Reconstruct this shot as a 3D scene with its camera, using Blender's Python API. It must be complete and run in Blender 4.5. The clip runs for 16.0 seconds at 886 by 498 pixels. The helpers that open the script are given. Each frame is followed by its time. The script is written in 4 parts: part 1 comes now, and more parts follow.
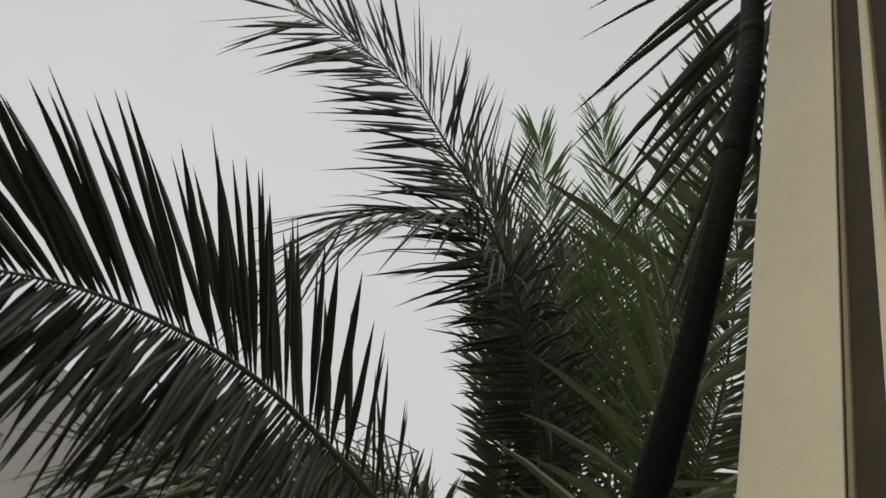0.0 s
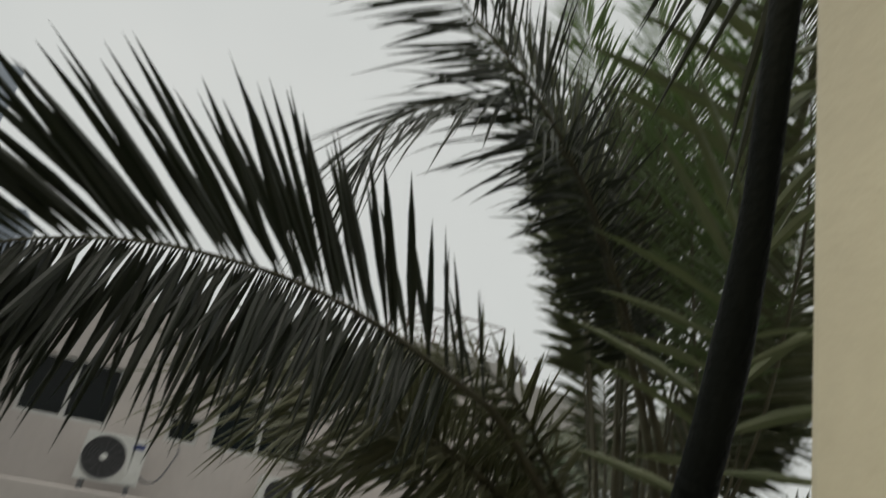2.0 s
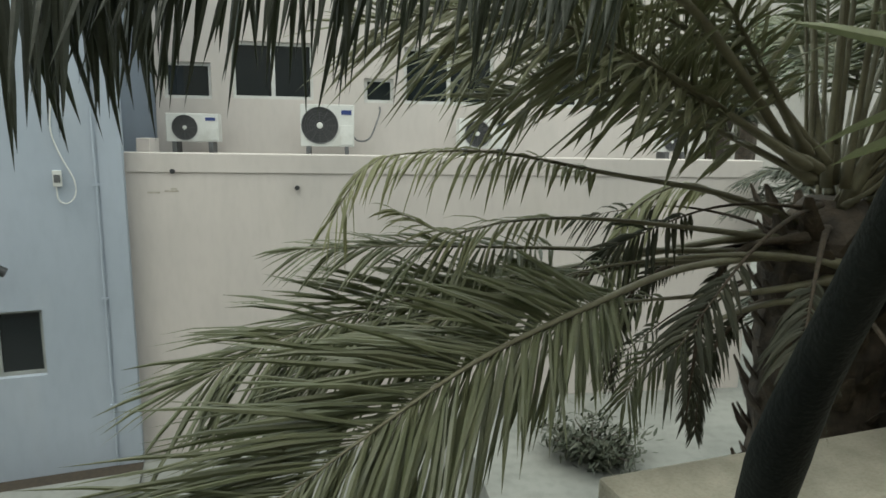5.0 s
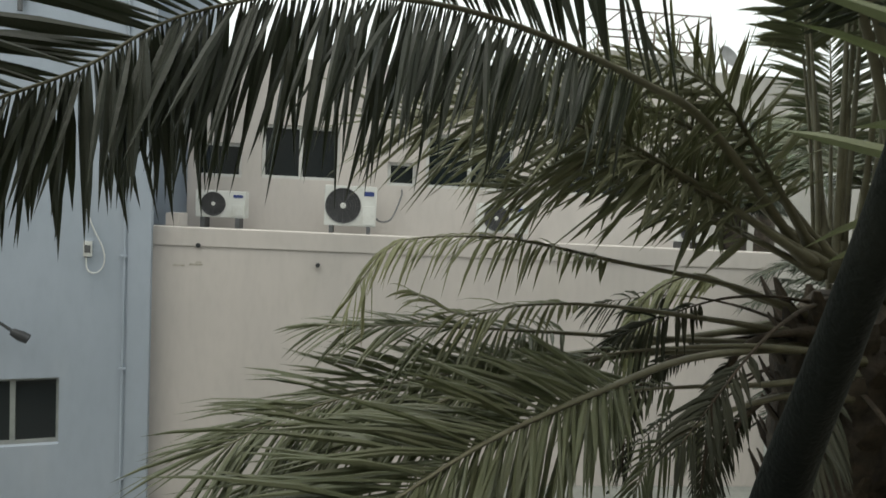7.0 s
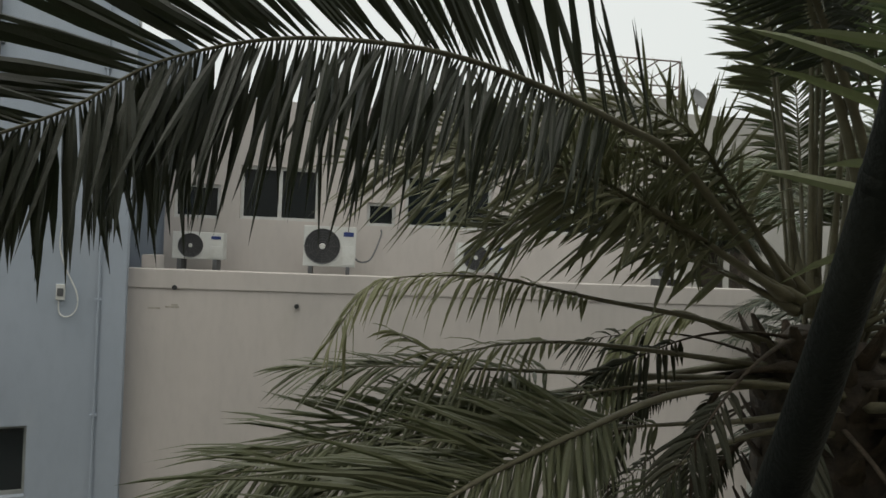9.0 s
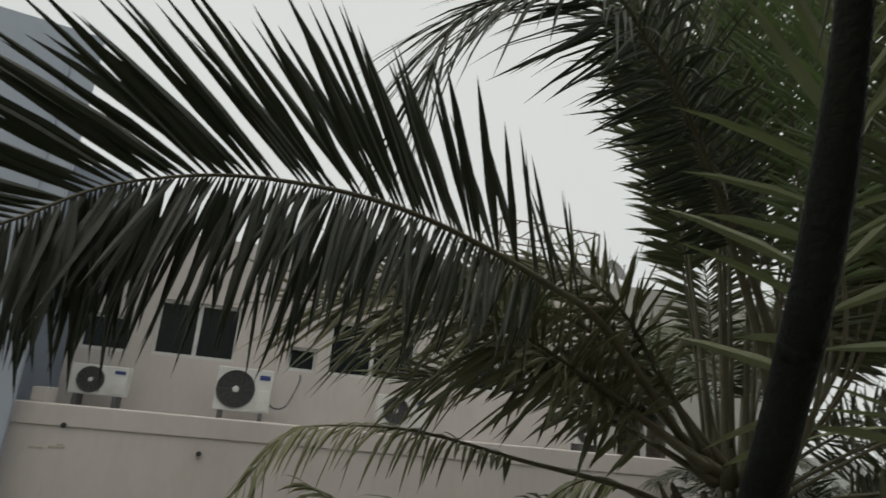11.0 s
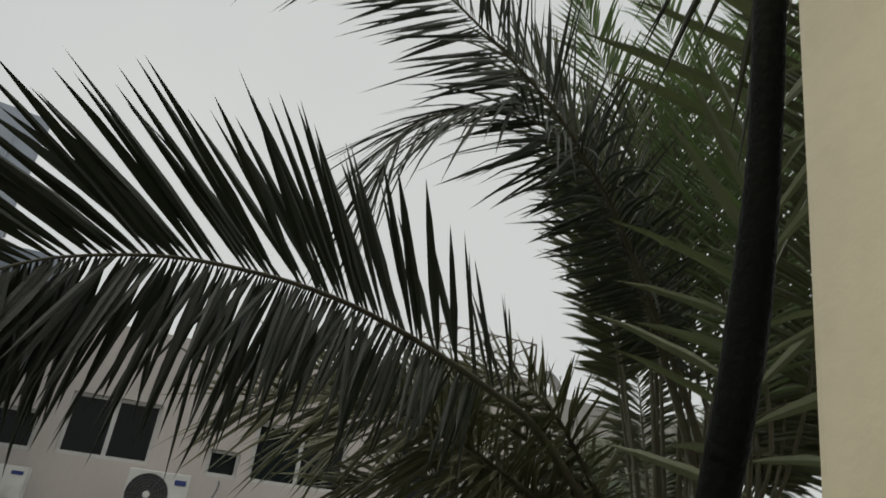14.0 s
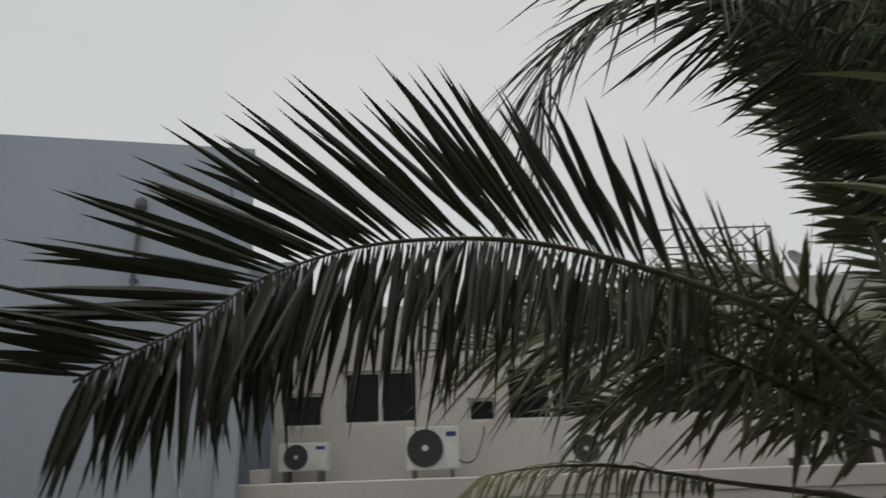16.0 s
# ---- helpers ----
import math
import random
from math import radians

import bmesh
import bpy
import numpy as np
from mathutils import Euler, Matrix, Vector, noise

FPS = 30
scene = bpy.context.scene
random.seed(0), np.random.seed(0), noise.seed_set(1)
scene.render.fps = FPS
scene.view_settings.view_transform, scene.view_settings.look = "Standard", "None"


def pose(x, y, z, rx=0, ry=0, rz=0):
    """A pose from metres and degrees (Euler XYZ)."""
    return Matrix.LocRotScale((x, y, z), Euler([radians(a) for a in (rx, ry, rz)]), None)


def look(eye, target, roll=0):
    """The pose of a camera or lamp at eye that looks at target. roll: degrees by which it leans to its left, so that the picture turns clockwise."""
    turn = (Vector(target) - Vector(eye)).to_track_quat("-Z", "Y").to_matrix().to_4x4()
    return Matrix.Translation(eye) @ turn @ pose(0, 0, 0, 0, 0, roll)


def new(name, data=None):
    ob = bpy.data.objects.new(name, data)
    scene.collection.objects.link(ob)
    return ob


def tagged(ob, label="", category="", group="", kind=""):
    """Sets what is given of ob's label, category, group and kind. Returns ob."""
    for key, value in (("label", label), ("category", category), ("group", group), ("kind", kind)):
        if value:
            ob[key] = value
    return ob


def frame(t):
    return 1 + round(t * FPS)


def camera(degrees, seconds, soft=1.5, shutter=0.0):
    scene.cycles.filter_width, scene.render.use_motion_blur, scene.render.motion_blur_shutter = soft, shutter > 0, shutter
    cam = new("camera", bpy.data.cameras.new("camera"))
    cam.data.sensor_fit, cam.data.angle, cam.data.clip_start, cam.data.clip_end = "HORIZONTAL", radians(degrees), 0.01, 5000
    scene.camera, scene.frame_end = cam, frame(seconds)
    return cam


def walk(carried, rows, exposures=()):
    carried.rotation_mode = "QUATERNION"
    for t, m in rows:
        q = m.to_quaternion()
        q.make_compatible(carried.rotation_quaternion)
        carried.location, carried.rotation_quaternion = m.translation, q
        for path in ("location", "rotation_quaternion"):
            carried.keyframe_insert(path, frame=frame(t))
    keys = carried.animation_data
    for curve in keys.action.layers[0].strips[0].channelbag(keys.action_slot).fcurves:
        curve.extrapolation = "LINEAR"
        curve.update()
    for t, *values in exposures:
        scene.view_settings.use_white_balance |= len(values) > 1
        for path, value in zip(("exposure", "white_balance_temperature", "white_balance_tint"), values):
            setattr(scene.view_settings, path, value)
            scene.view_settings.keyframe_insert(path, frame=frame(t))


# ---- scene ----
cam = camera(68.6, 16.0, shutter=0.5)
PATH = [
    (0, (-0.0468, -0.0272, 4.6839), (0.627, 1.491, 5.775), 18.2),
    (0.5, (-0.0615, -0.0341, 4.6917), (0.631, 1.493, 5.760), 13.9),
    (1, (-0.0340, -0.0232, 4.6981), (0.678, 1.543, 5.696), 14.2),
    (1.5, (-0.0302, -0.0238, 4.6921), (0.679, 1.573, 5.643), 12.6),
    (2, (-0.0222, -0.0184, 4.7183), (0.626, 1.711, 5.472), 10.3),
    (2.5, (-0.0710, -0.0219, 4.7084), (0.514, 1.870, 4.982), 8.4),
    (3, (-0.0298, 0.0226, 4.6985), (0.464, 1.959, 4.684), 7.3),
    (3.5, (-0.0220, 0.0294, 4.7002), (0.459, 1.967, 4.587), 5.9),
    (4, (-0.0092, 0.0372, 4.7019), (0.433, 1.973, 4.468), 3.4),
    (4.2, (0.0266, 0.0691, 4.7042), (0.429, 2.011, 4.444), 3.0),
    (6.3, (0.0467, 0.0948, 4.6954), (0.210, 2.035, 4.227), -0.3),
    (6.5, (0.0505, 0.0667, 4.7008), (0.200, 2.038, 4.382), 1.0),
    (7, (0.0351, 0.0014, 4.7148), (0.250, 1.990, 4.597), 2.8),
    (7.5, (0.0348, 0.0001, 4.7139), (0.261, 1.990, 4.697), 2.9),
    (8, (0.0346, -0.0012, 4.7120), (0.258, 1.988, 4.701), 2.3),
    (8.2, (0.0365, 0.0011, 4.7130), (0.259, 1.991, 4.702), 2.0),
    (10.3, (0.0074, -0.0078, 4.7053), (0.422, 1.926, 4.996), 5.1),
    (10.5, (0.0153, -0.0005, 4.6883), (0.371, 1.914, 5.136), 7.3),
    (11, (0.0064, -0.0071, 4.7022), (0.458, 1.879, 5.184), 5.8),
    (11.5, (0.0056, -0.0068, 4.7060), (0.545, 1.833, 5.268), 6.6),
    (12, (0.0057, -0.0094, 4.7069), (0.545, 1.830, 5.269), 6.2),
    (12.5, (0.0053, -0.0123, 4.7004), (0.567, 1.781, 5.377), 5.3),
    (13, (0.0018, -0.0163, 4.6939), (0.608, 1.711, 5.493), 5.9),
    (13.5, (-0.0046, -0.0202, 4.6864), (0.572, 1.681, 5.560), 8.4),
    (14, (-0.0009, -0.0161, 4.6823), (0.561, 1.727, 5.485), 7.4),
    (14.5, (0.0058, -0.0190, 4.6902), (0.513, 1.778, 5.411), 5.3),
    (15, (0.0155, -0.0158, 4.6861), (0.410, 1.823, 5.374), 3.1),
    (15.5, (0.0235, -0.0198, 4.6891), (0.212, 1.877, 5.306), 0.2),
    (16, (0.0375, -0.0248, 4.6951), (0.016, 1.890, 5.285), -2.0),
]
walk(cam, [(t, look(eye, target, roll)) for t, eye, target, roll in PATH],
     [(0, 0.0, 6650, 8), (2, 0.0, 6650, 8), (3, 0.55, 6550, 4), (4.2, 1.05, 6400, 0), (6.3, 1.25, 6450, 1), (7, 0.95, 6500, 4), (8.2, 0.55, 6600, 6), (10.3, 0.2, 6600, 8), (11, 0.15, 6650, 8), (12.5, 0.0, 6650, 8), (16, 0.0, 6550, 10)])

# ---- sky and light: a closed grey overcast in the early evening ----
world = bpy.data.worlds.new("overcast_sky")
scene.world = world
world.use_nodes = True
wn, wl = world.node_tree.nodes, world.node_tree.links
bg = wn["Background"]
sky = wn.new("ShaderNodeTexSky")
sky.sky_type, sky.sun_disc = "NISHITA", False
sky.sun_elevation, sky.sun_rotation = radians(70), radians(-135)
sky.air_density, sky.dust_density = 1.0, 4.0
mix = wn.new("ShaderNodeMix")
mix.data_type = "RGBA"
mix.inputs["Factor"].default_value = 0.93
wl.new(sky.outputs["Color"], mix.inputs["A"])
cloud_ramp = wn.new("ShaderNodeValToRGB")
cloud_noise = wn.new("ShaderNodeTexNoise")
cloud_noise.inputs["Scale"].default_value = 1.6
cloud_noise.inputs["Detail"].default_value = 3
cloud_co = wn.new("ShaderNodeTexCoord")
wl.new(cloud_co.outputs["Generated"], cloud_noise.inputs["Vector"])
wl.new(cloud_noise.outputs["Fac"], cloud_ramp.inputs["Fac"])
cloud_ramp.color_ramp.elements[0].position, cloud_ramp.color_ramp.elements[0].color = 0.3, (5.75, 6.0, 5.95, 1)
cloud_ramp.color_ramp.elements[1].position, cloud_ramp.color_ramp.elements[1].color = 0.7, (6.65, 6.8, 6.7, 1)
wl.new(cloud_ramp.outputs["Color"], mix.inputs["B"])
wl.new(mix.outputs["Result"], bg.inputs["Color"])
bg.inputs["Strength"].default_value = 0.1

sun = new("sun", bpy.data.lights.new("sun", "SUN"))
sun.data.energy, sun.data.angle, sun.data.color = 0.8, radians(40), (1.0, 0.96, 0.9)
sun.matrix_world = look((-5, -5, 20), (0, 0, 0))

room_lamp = new("room_wall_lamp", bpy.data.lights.new("room_wall_lamp", "AREA"))
room_lamp.data.energy, room_lamp.data.size, room_lamp.data.color = 3.4, 0.3, (1.0, 0.9, 0.68)
room_lamp.data.spread = radians(70)
room_lamp.matrix_world = look((-2.1, -0.45, 5.1), (0.25, 0.1, 4.8))


# ---- materials ----
def material(name, base, second=None, scale=6.0, rough=0.8, bump=0.0, bump_scale=60.0, fine=0.25, metal=0.0, spots=None, stretch=None, island=False, specular=0.5):
    """Two colours mixed by a broad and a fine noise, with fine relief; spots: a stain colour and how much of it."""
    m = bpy.data.materials.new(name)
    m.use_nodes = True
    n, l = m.node_tree.nodes, m.node_tree.links
    b = n["Principled BSDF"]
    b.inputs["Roughness"].default_value, b.inputs["Metallic"].default_value = rough, metal
    b.inputs["Specular IOR Level"].default_value = specular
    co = n.new("ShaderNodeTexCoord")
    vec = co.outputs["Object"]
    if stretch:
        mp = n.new("ShaderNodeMapping")
        mp.inputs["Scale"].default_value = stretch
        l.new(vec, mp.inputs["Vector"])
        vec = mp.outputs["Vector"]
    def noise_at(sc, detail=4):
        t = n.new("ShaderNodeTexNoise")
        t.inputs["Scale"].default_value, t.inputs["Detail"].default_value = sc, detail
        l.new(vec, t.inputs["Vector"])
        return t.outputs["Fac"]
    def mixed(fac, a, c):
        x = n.new("ShaderNodeMix")
        x.data_type = "RGBA"
        for sock, v in ((x.inputs["Factor"], fac), (x.inputs["A"], a), (x.inputs["B"], c)):
            if hasattr(v, "links"):
                l.new(v, sock)
            else:
                sock.default_value = v
        return x.outputs["Result"]
    def ramp(src, lo, hi):
        r = n.new("ShaderNodeMapRange")
        r.inputs["From Min"].default_value, r.inputs["From Max"].default_value = lo, hi
        l.new(src, r.inputs["Value"])
        return r.outputs["Result"]
    second = second or [c * 0.75 for c in base]
    col = mixed(ramp(noise_at(scale), 0.35, 0.65), (*base, 1), (*second, 1))
    dark = mixed(0.55, col, (0.0, 0.0, 0.0, 1))
    f = n.new("ShaderNodeMath")
    f.operation = "MULTIPLY"
    l.new(ramp(noise_at(scale * 9, 6), 0.45, 0.8), f.inputs[0])
    f.inputs[1].default_value = fine
    col = mixed(f.outputs[0], col, dark)
    if island:
        g = n.new("ShaderNodeNewGeometry")
        col2 = mixed(0.75, col, (*island, 1))
        h = n.new("ShaderNodeMath")
        h.operation = "POWER"
        l.new(g.outputs["Random Per Island"], h.inputs[0])
        h.inputs[1].default_value = 2.2
        col = mixed(h.outputs[0], col, col2)
    if spots:
        s2 = n.new("ShaderNodeMath")
        s2.operation = "MULTIPLY"
        l.new(ramp(noise_at(scale * 0.6 + 0.7, 8), 0.56, 0.7), s2.inputs[0])
        s2.inputs[1].default_value = spots[1]
        col = mixed(s2.outputs[0], col, (*spots[0], 1))
    l.new(col, b.inputs["Base Color"])
    if bump:
        bp = n.new("ShaderNodeBump")
        bp.inputs["Strength"].default_value, bp.inputs["Distance"].default_value = bump, 0.01
        l.new(noise_at(bump_scale, 6), bp.inputs["Height"])
        l.new(bp.outputs["Normal"], b.inputs["Normal"])
    return m


def leaf_material(name, base, second, dry, gloss=0.5, thin=0.1):
    m = material(name, base, second, scale=9, rough=gloss, bump=0.15, bump_scale=90, island=dry)
    n, l = m.node_tree.nodes, m.node_tree.links
    b = n["Principled BSDF"]
    tr = n.new("ShaderNodeBsdfTranslucent")
    tr.inputs["Color"].default_value = (base[0] * 1.3, base[1] * 1.5, base[2] * 0.9, 1)
    add = n.new("ShaderNodeMixShader")
    add.inputs["Fac"].default_value = thin
    l.new(b.outputs["BSDF"], add.inputs[1])
    l.new(tr.outputs["BSDF"], add.inputs[2])
    l.new(add.outputs["Shader"], n["Material Output"].inputs["Surface"])
    return m


def glass_material(name, tint):
    m = bpy.data.materials.new(name)
    m.use_nodes = True
    b = m.node_tree.nodes["Principled BSDF"]
    b.inputs["Base Color"].default_value = (*tint, 1)
    b.inputs["Roughness"].default_value = 0.08
    b.inputs["Specular IOR Level"].default_value = 0.6
    return m


# dark leaflet tone: the shade on backlit fronds is put into the colour
LEAF_SHADED = leaf_material("shaded_palm_leaflet", (0.034, 0.043, 0.027), (0.046, 0.055, 0.035), (0.078, 0.078, 0.052))
# lighter copies of the leaflet: how brightly each frond is lit sits in colour
LEAF_LIT = leaf_material("lit_palm_leaflet", (0.155, 0.168, 0.095), (0.195, 0.2, 0.12), (0.28, 0.25, 0.16), 0.5)
LEAF_UP = leaf_material("lit_young_palm_leaflet", (0.15, 0.215, 0.1), (0.19, 0.25, 0.13), (0.25, 0.27, 0.15), 0.5, 0.25)
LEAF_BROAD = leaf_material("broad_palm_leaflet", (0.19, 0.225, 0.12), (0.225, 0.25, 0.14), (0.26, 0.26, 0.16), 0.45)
# middle copy, with part of the crown's shade in its colour
LEAF_MID = leaf_material("half_shaded_palm_leaflet", (0.095, 0.115, 0.06), (0.12, 0.132, 0.072), (0.2, 0.185, 0.11), 0.42)
LEAF_DRY = leaf_material("dry_palm_leaflet", (0.18, 0.19, 0.09), (0.135, 0.155, 0.07), (0.33, 0.29, 0.175), 0.55)
LEAF_PALE = leaf_material("far_palm_leaflet", (0.12, 0.16, 0.1), (0.16, 0.2, 0.13), (0.2, 0.2, 0.13))
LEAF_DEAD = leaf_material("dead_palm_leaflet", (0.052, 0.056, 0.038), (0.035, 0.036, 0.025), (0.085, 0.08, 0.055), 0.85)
RACHIS = material("palm_rachis", (0.19, 0.18, 0.115), (0.135, 0.122, 0.078), 12, 0.55, 0.2, 80, island=False)
TRUNK = material("palm_trunk_bark", (0.1, 0.08, 0.06), (0.05, 0.042, 0.035), 14, 0.95, 0.8, 50)
FIBRE = material("palm_fibre", (0.088, 0.066, 0.046), (0.05, 0.04, 0.028), 20, 0.95, 0.8, 70)
CREAM = material("cream_render", (0.565, 0.515, 0.48), (0.505, 0.465, 0.435), 1.2, 0.92, 0.25, 120, 0.12, spots=((0.45, 0.42, 0.36), 0.22), stretch=(1, 1, 0.35))
WHITE = material("blue_white_render", (0.385, 0.425, 0.485), (0.345, 0.385, 0.44), 0.9, 0.92, 0.25, 120, 0.12, spots=((0.45, 0.47, 0.5), 0.25), stretch=(1, 1, 0.4))
ROOF = material("roof_screed", (0.42, 0.42, 0.41), (0.33, 0.33, 0.33), 2, 0.95, 0.3, 60, 0.3)
GREY = material("grey_render", (0.40, 0.38, 0.35), (0.34, 0.325, 0.3), 0.5, 0.95, 0.2, 30, 0.15)
GROUND = material("swept_concrete", (0.24, 0.245, 0.225), (0.18, 0.185, 0.17), 0.8, 0.95, 0.3, 40, 0.35, spots=((0.2, 0.2, 0.18), 0.5))
UNIT = material("unit_white_enamel", (0.66, 0.66, 0.63), (0.6, 0.6, 0.57), 4, 0.5, 0.05, 60, 0.15, spots=((0.4, 0.38, 0.33), 0.3))
DARK = material("black_plastic", (0.025, 0.026, 0.028), (0.04, 0.04, 0.042), 10, 0.55)
GRILLE = material("grille_dark_grey", (0.12, 0.12, 0.125), (0.09, 0.09, 0.09), 10, 0.6)
PIPE = material("dark_pole_skin", (0.01, 0.0125, 0.012), (0.016, 0.019, 0.017), 9, 0.65, 0.4, 150, 0.5, spots=((0.034, 0.038, 0.034), 0.3), specular=0.14)
ALU = material("painted_aluminium", (0.6, 0.6, 0.57), (0.52, 0.52, 0.5), 4, 0.5)
DULL = material("dull_window_frame", (0.34, 0.35, 0.33), (0.27, 0.28, 0.26), 6, 0.7, 0.1, 60, 0.3)
JAMB = material("cream_window_paint", (0.6, 0.57, 0.46), (0.55, 0.52, 0.42), 8, 0.6, 0.12, 90, 0.12, spots=((0.5, 0.44, 0.3), 0.25))
# seals and liners; also the panels whose dark colour stands for room shade
SEAL_AND_DARK = material("brown_seal_and_room_dark", (0.05, 0.038, 0.025), (0.035, 0.028, 0.02), 20, 0.8)
STEEL = material("rusty_steel", (0.2, 0.15, 0.13), (0.13, 0.1, 0.09), 9, 0.75, 0.2, 80)
GLASS = glass_material("dark_window_glass", (0.012, 0.016, 0.018))
TANK = material("dull_grey_enamel", (0.22, 0.22, 0.22), (0.17, 0.17, 0.17), 2, 0.7)
SLAB = material("sandy_slab", (0.5, 0.47, 0.38), (0.42, 0.39, 0.31), 9, 0.95, 0.5, 90, 0.35, spots=((0.3, 0.27, 0.2), 0.35))
OWN = material("weathered_render", (0.42, 0.39, 0.34), (0.35, 0.32, 0.28), 1.5, 0.95, 0.3, 60, 0.3)
ROOM = material("room_paint", (0.6, 0.55, 0.45), (0.57, 0.52, 0.42), 2, 0.9)
LABEL = material("label_blue", (0.03, 0.05, 0.2), (0.03, 0.05, 0.18), 5, 0.5)
STAIN = material("weep_stain", (0.34, 0.31, 0.26), (0.45, 0.41, 0.35), 15, 0.95)


# ---- mesh helpers ----
def mesh(name, bm, mat, parent=None, label="", smooth=False):
    me = bpy.data.meshes.new(name)
    bmesh.ops.recalc_face_normals(bm, faces=bm.faces)
    bm.to_mesh(me)
    bm.free()
    if smooth:
        for p in me.polygons:
            p.use_smooth = True
    me.materials.append(mat)
    ob = new(name, me)
    if parent is not None:
        ob.parent = parent
    if label:
        ob["label"] = label
    return ob


def part(name, bm, mat, parent, label="", smooth=False):
    return mesh(name, bm, mat, parent, label, smooth)


def empty(name, label, category, at=(0, 0, 0), group="", kind=""):
    ob = new(name)
    ob.matrix_basis = Matrix.Translation(at)
    return tagged(ob, label, category, group, kind)


def add_box(bm, lo, hi, m=None, bevel=0.0):
    lo, hi = Vector(lo), Vector(hi)
    r = bmesh.ops.create_cube(bm, size=1.0, matrix=Matrix.Translation((lo + hi) / 2) @ Matrix.Diagonal((*(hi - lo), 1)))
    if bevel:
        es = list({e for v in r["verts"] for e in v.link_edges})
        rr = bmesh.ops.bevel(bm, geom=es, offset=bevel, segments=2, affect="EDGES", profile=0.6)
        vs = list({v for f in rr["faces"] for v in f.verts} | {v for v in r["verts"] if v.is_valid})
    else:
        vs = r["verts"]
    if m is not None:
        bmesh.ops.transform(bm, matrix=m, verts=vs)
    return bm


def box(lo, hi, m=None, bevel=0.0):
    return add_box(bmesh.new(), lo, hi, m, bevel)


def spline(points, n):
    """n + 1 places along a smooth curve through the points, evenly by length."""
    pts = [Vector(p) for p in points]
    ext = [2 * pts[0] - pts[1]] + pts + [2 * pts[-1] - pts[-2]]
    dense = []
    for i in range(1, len(ext) - 2):
        a, b, c, d = ext[i - 1 : i + 3]
        for k in range(24):
            t = k / 24
            dense.append(0.5 * (2 * b + (c - a) * t + (2 * a - 5 * b + 4 * c - d) * t * t + (3 * b - a - 3 * c + d) * t ** 3))
    dense.append(pts[-1])
    run = [0.0]
    for p, q in zip(dense, dense[1:]):
        run.append(run[-1] + (q - p).length)
    out, j = [], 0
    for i in range(n + 1):
        want = run[-1] * i / n
        while j < len(run) - 2 and run[j + 1] < want:
            j += 1
        f = (want - run[j]) / max(run[j + 1] - run[j], 1e-9)
        out.append(dense[j].lerp(dense[j + 1], min(f, 1)))
    return out, run[-1]


def add_tube(bm, places, radii, sides=8, flat=1.0, up=Vector((0, 0, 1))):
    rings = []
    for i, p in enumerate(places):
        t = (places[min(i + 1, len(places) - 1)] - places[max(i - 1, 0)]).normalized()
        a = t.cross(up)
        if a.length < 1e-3:
            a = t.cross(Vector((1, 0, 0)))
        a.normalize()
        b = a.cross(t)
        rings.append([bm.verts.new(p + radii[i] * (math.cos(2 * math.pi * k / sides) * a + flat * math.sin(2 * math.pi * k / sides) * b)) for k in range(sides)])
    for r, s in zip(rings, rings[1:]):
        for k in range(sides):
            bm.faces.new((r[k], r[(k + 1) % sides], s[(k + 1) % sides], s[k]))
    bm.faces.new(rings[0][::-1])
    bm.faces.new(rings[-1])
    return bm


def tube(points, radius, sides=8, n=24):
    places, _ = spline(points, n)
    radii = [radius] * len(places) if not callable(radius) else [radius(i / n) for i in range(n + 1)]
    return add_tube(bmesh.new(), places, radii, sides)


def wall_with_openings(width, height, thick, openings):
    """A wall in the plane y = 0 to y = thick, with rectangular holes (x0, x1, z0, z1) through it."""
    bm = bmesh.new()
    xs = sorted({0.0, width, *(v for o in openings for v in o[:2])})
    zs = sorted({0.0, height, *(v for o in openings for v in o[2:])})
    solid = lambda i, j: 0 <= i < len(xs) - 1 and 0 <= j < len(zs) - 1 and not any(o[0] <= xs[i] and xs[i + 1] <= o[1] and o[2] <= zs[j] and zs[j + 1] <= o[3] for o in openings)
    vert = {}
    def v(i, j, k):
        if (i, j, k) not in vert:
            vert[i, j, k] = bm.verts.new((xs[i], thick * k, zs[j]))
        return vert[i, j, k]
    for i in range(len(xs) - 1):
        for j in range(len(zs) - 1):
            if not solid(i, j):
                continue
            bm.faces.new((v(i, j, 0), v(i + 1, j, 0), v(i + 1, j + 1, 0), v(i, j + 1, 0)))
            bm.faces.new((v(i, j, 1), v(i, j + 1, 1), v(i + 1, j + 1, 1), v(i + 1, j, 1)))
            for a, b, di, dj in (((i, j), (i + 1, j), 0, -1), ((i + 1, j), (i + 1, j + 1), 1, 0), ((i + 1, j + 1), (i, j + 1), 0, 1), ((i, j + 1), (i, j), -1, 0)):
                if not solid(i + di, j + dj):
                    bm.faces.new((v(*a, 0), v(*a, 1), v(*b, 1), v(*b, 0)))
    return bm


# ---- ground ----
bm = bmesh.new()
bmesh.ops.create_grid(bm, x_segments=40, y_segments=40, size=300)
ground = tagged(mesh("ground", bm, GROUND), "grey swept concrete yard between the houses", "ground", kind="structure")

tagged(mesh("pavement", box((1.5, 6.0, -0.1), (14, 9.19, 0.72), bevel=0.02), GROUND), "raised grey concrete terrace along the annex wall", "pavement", kind="structure")

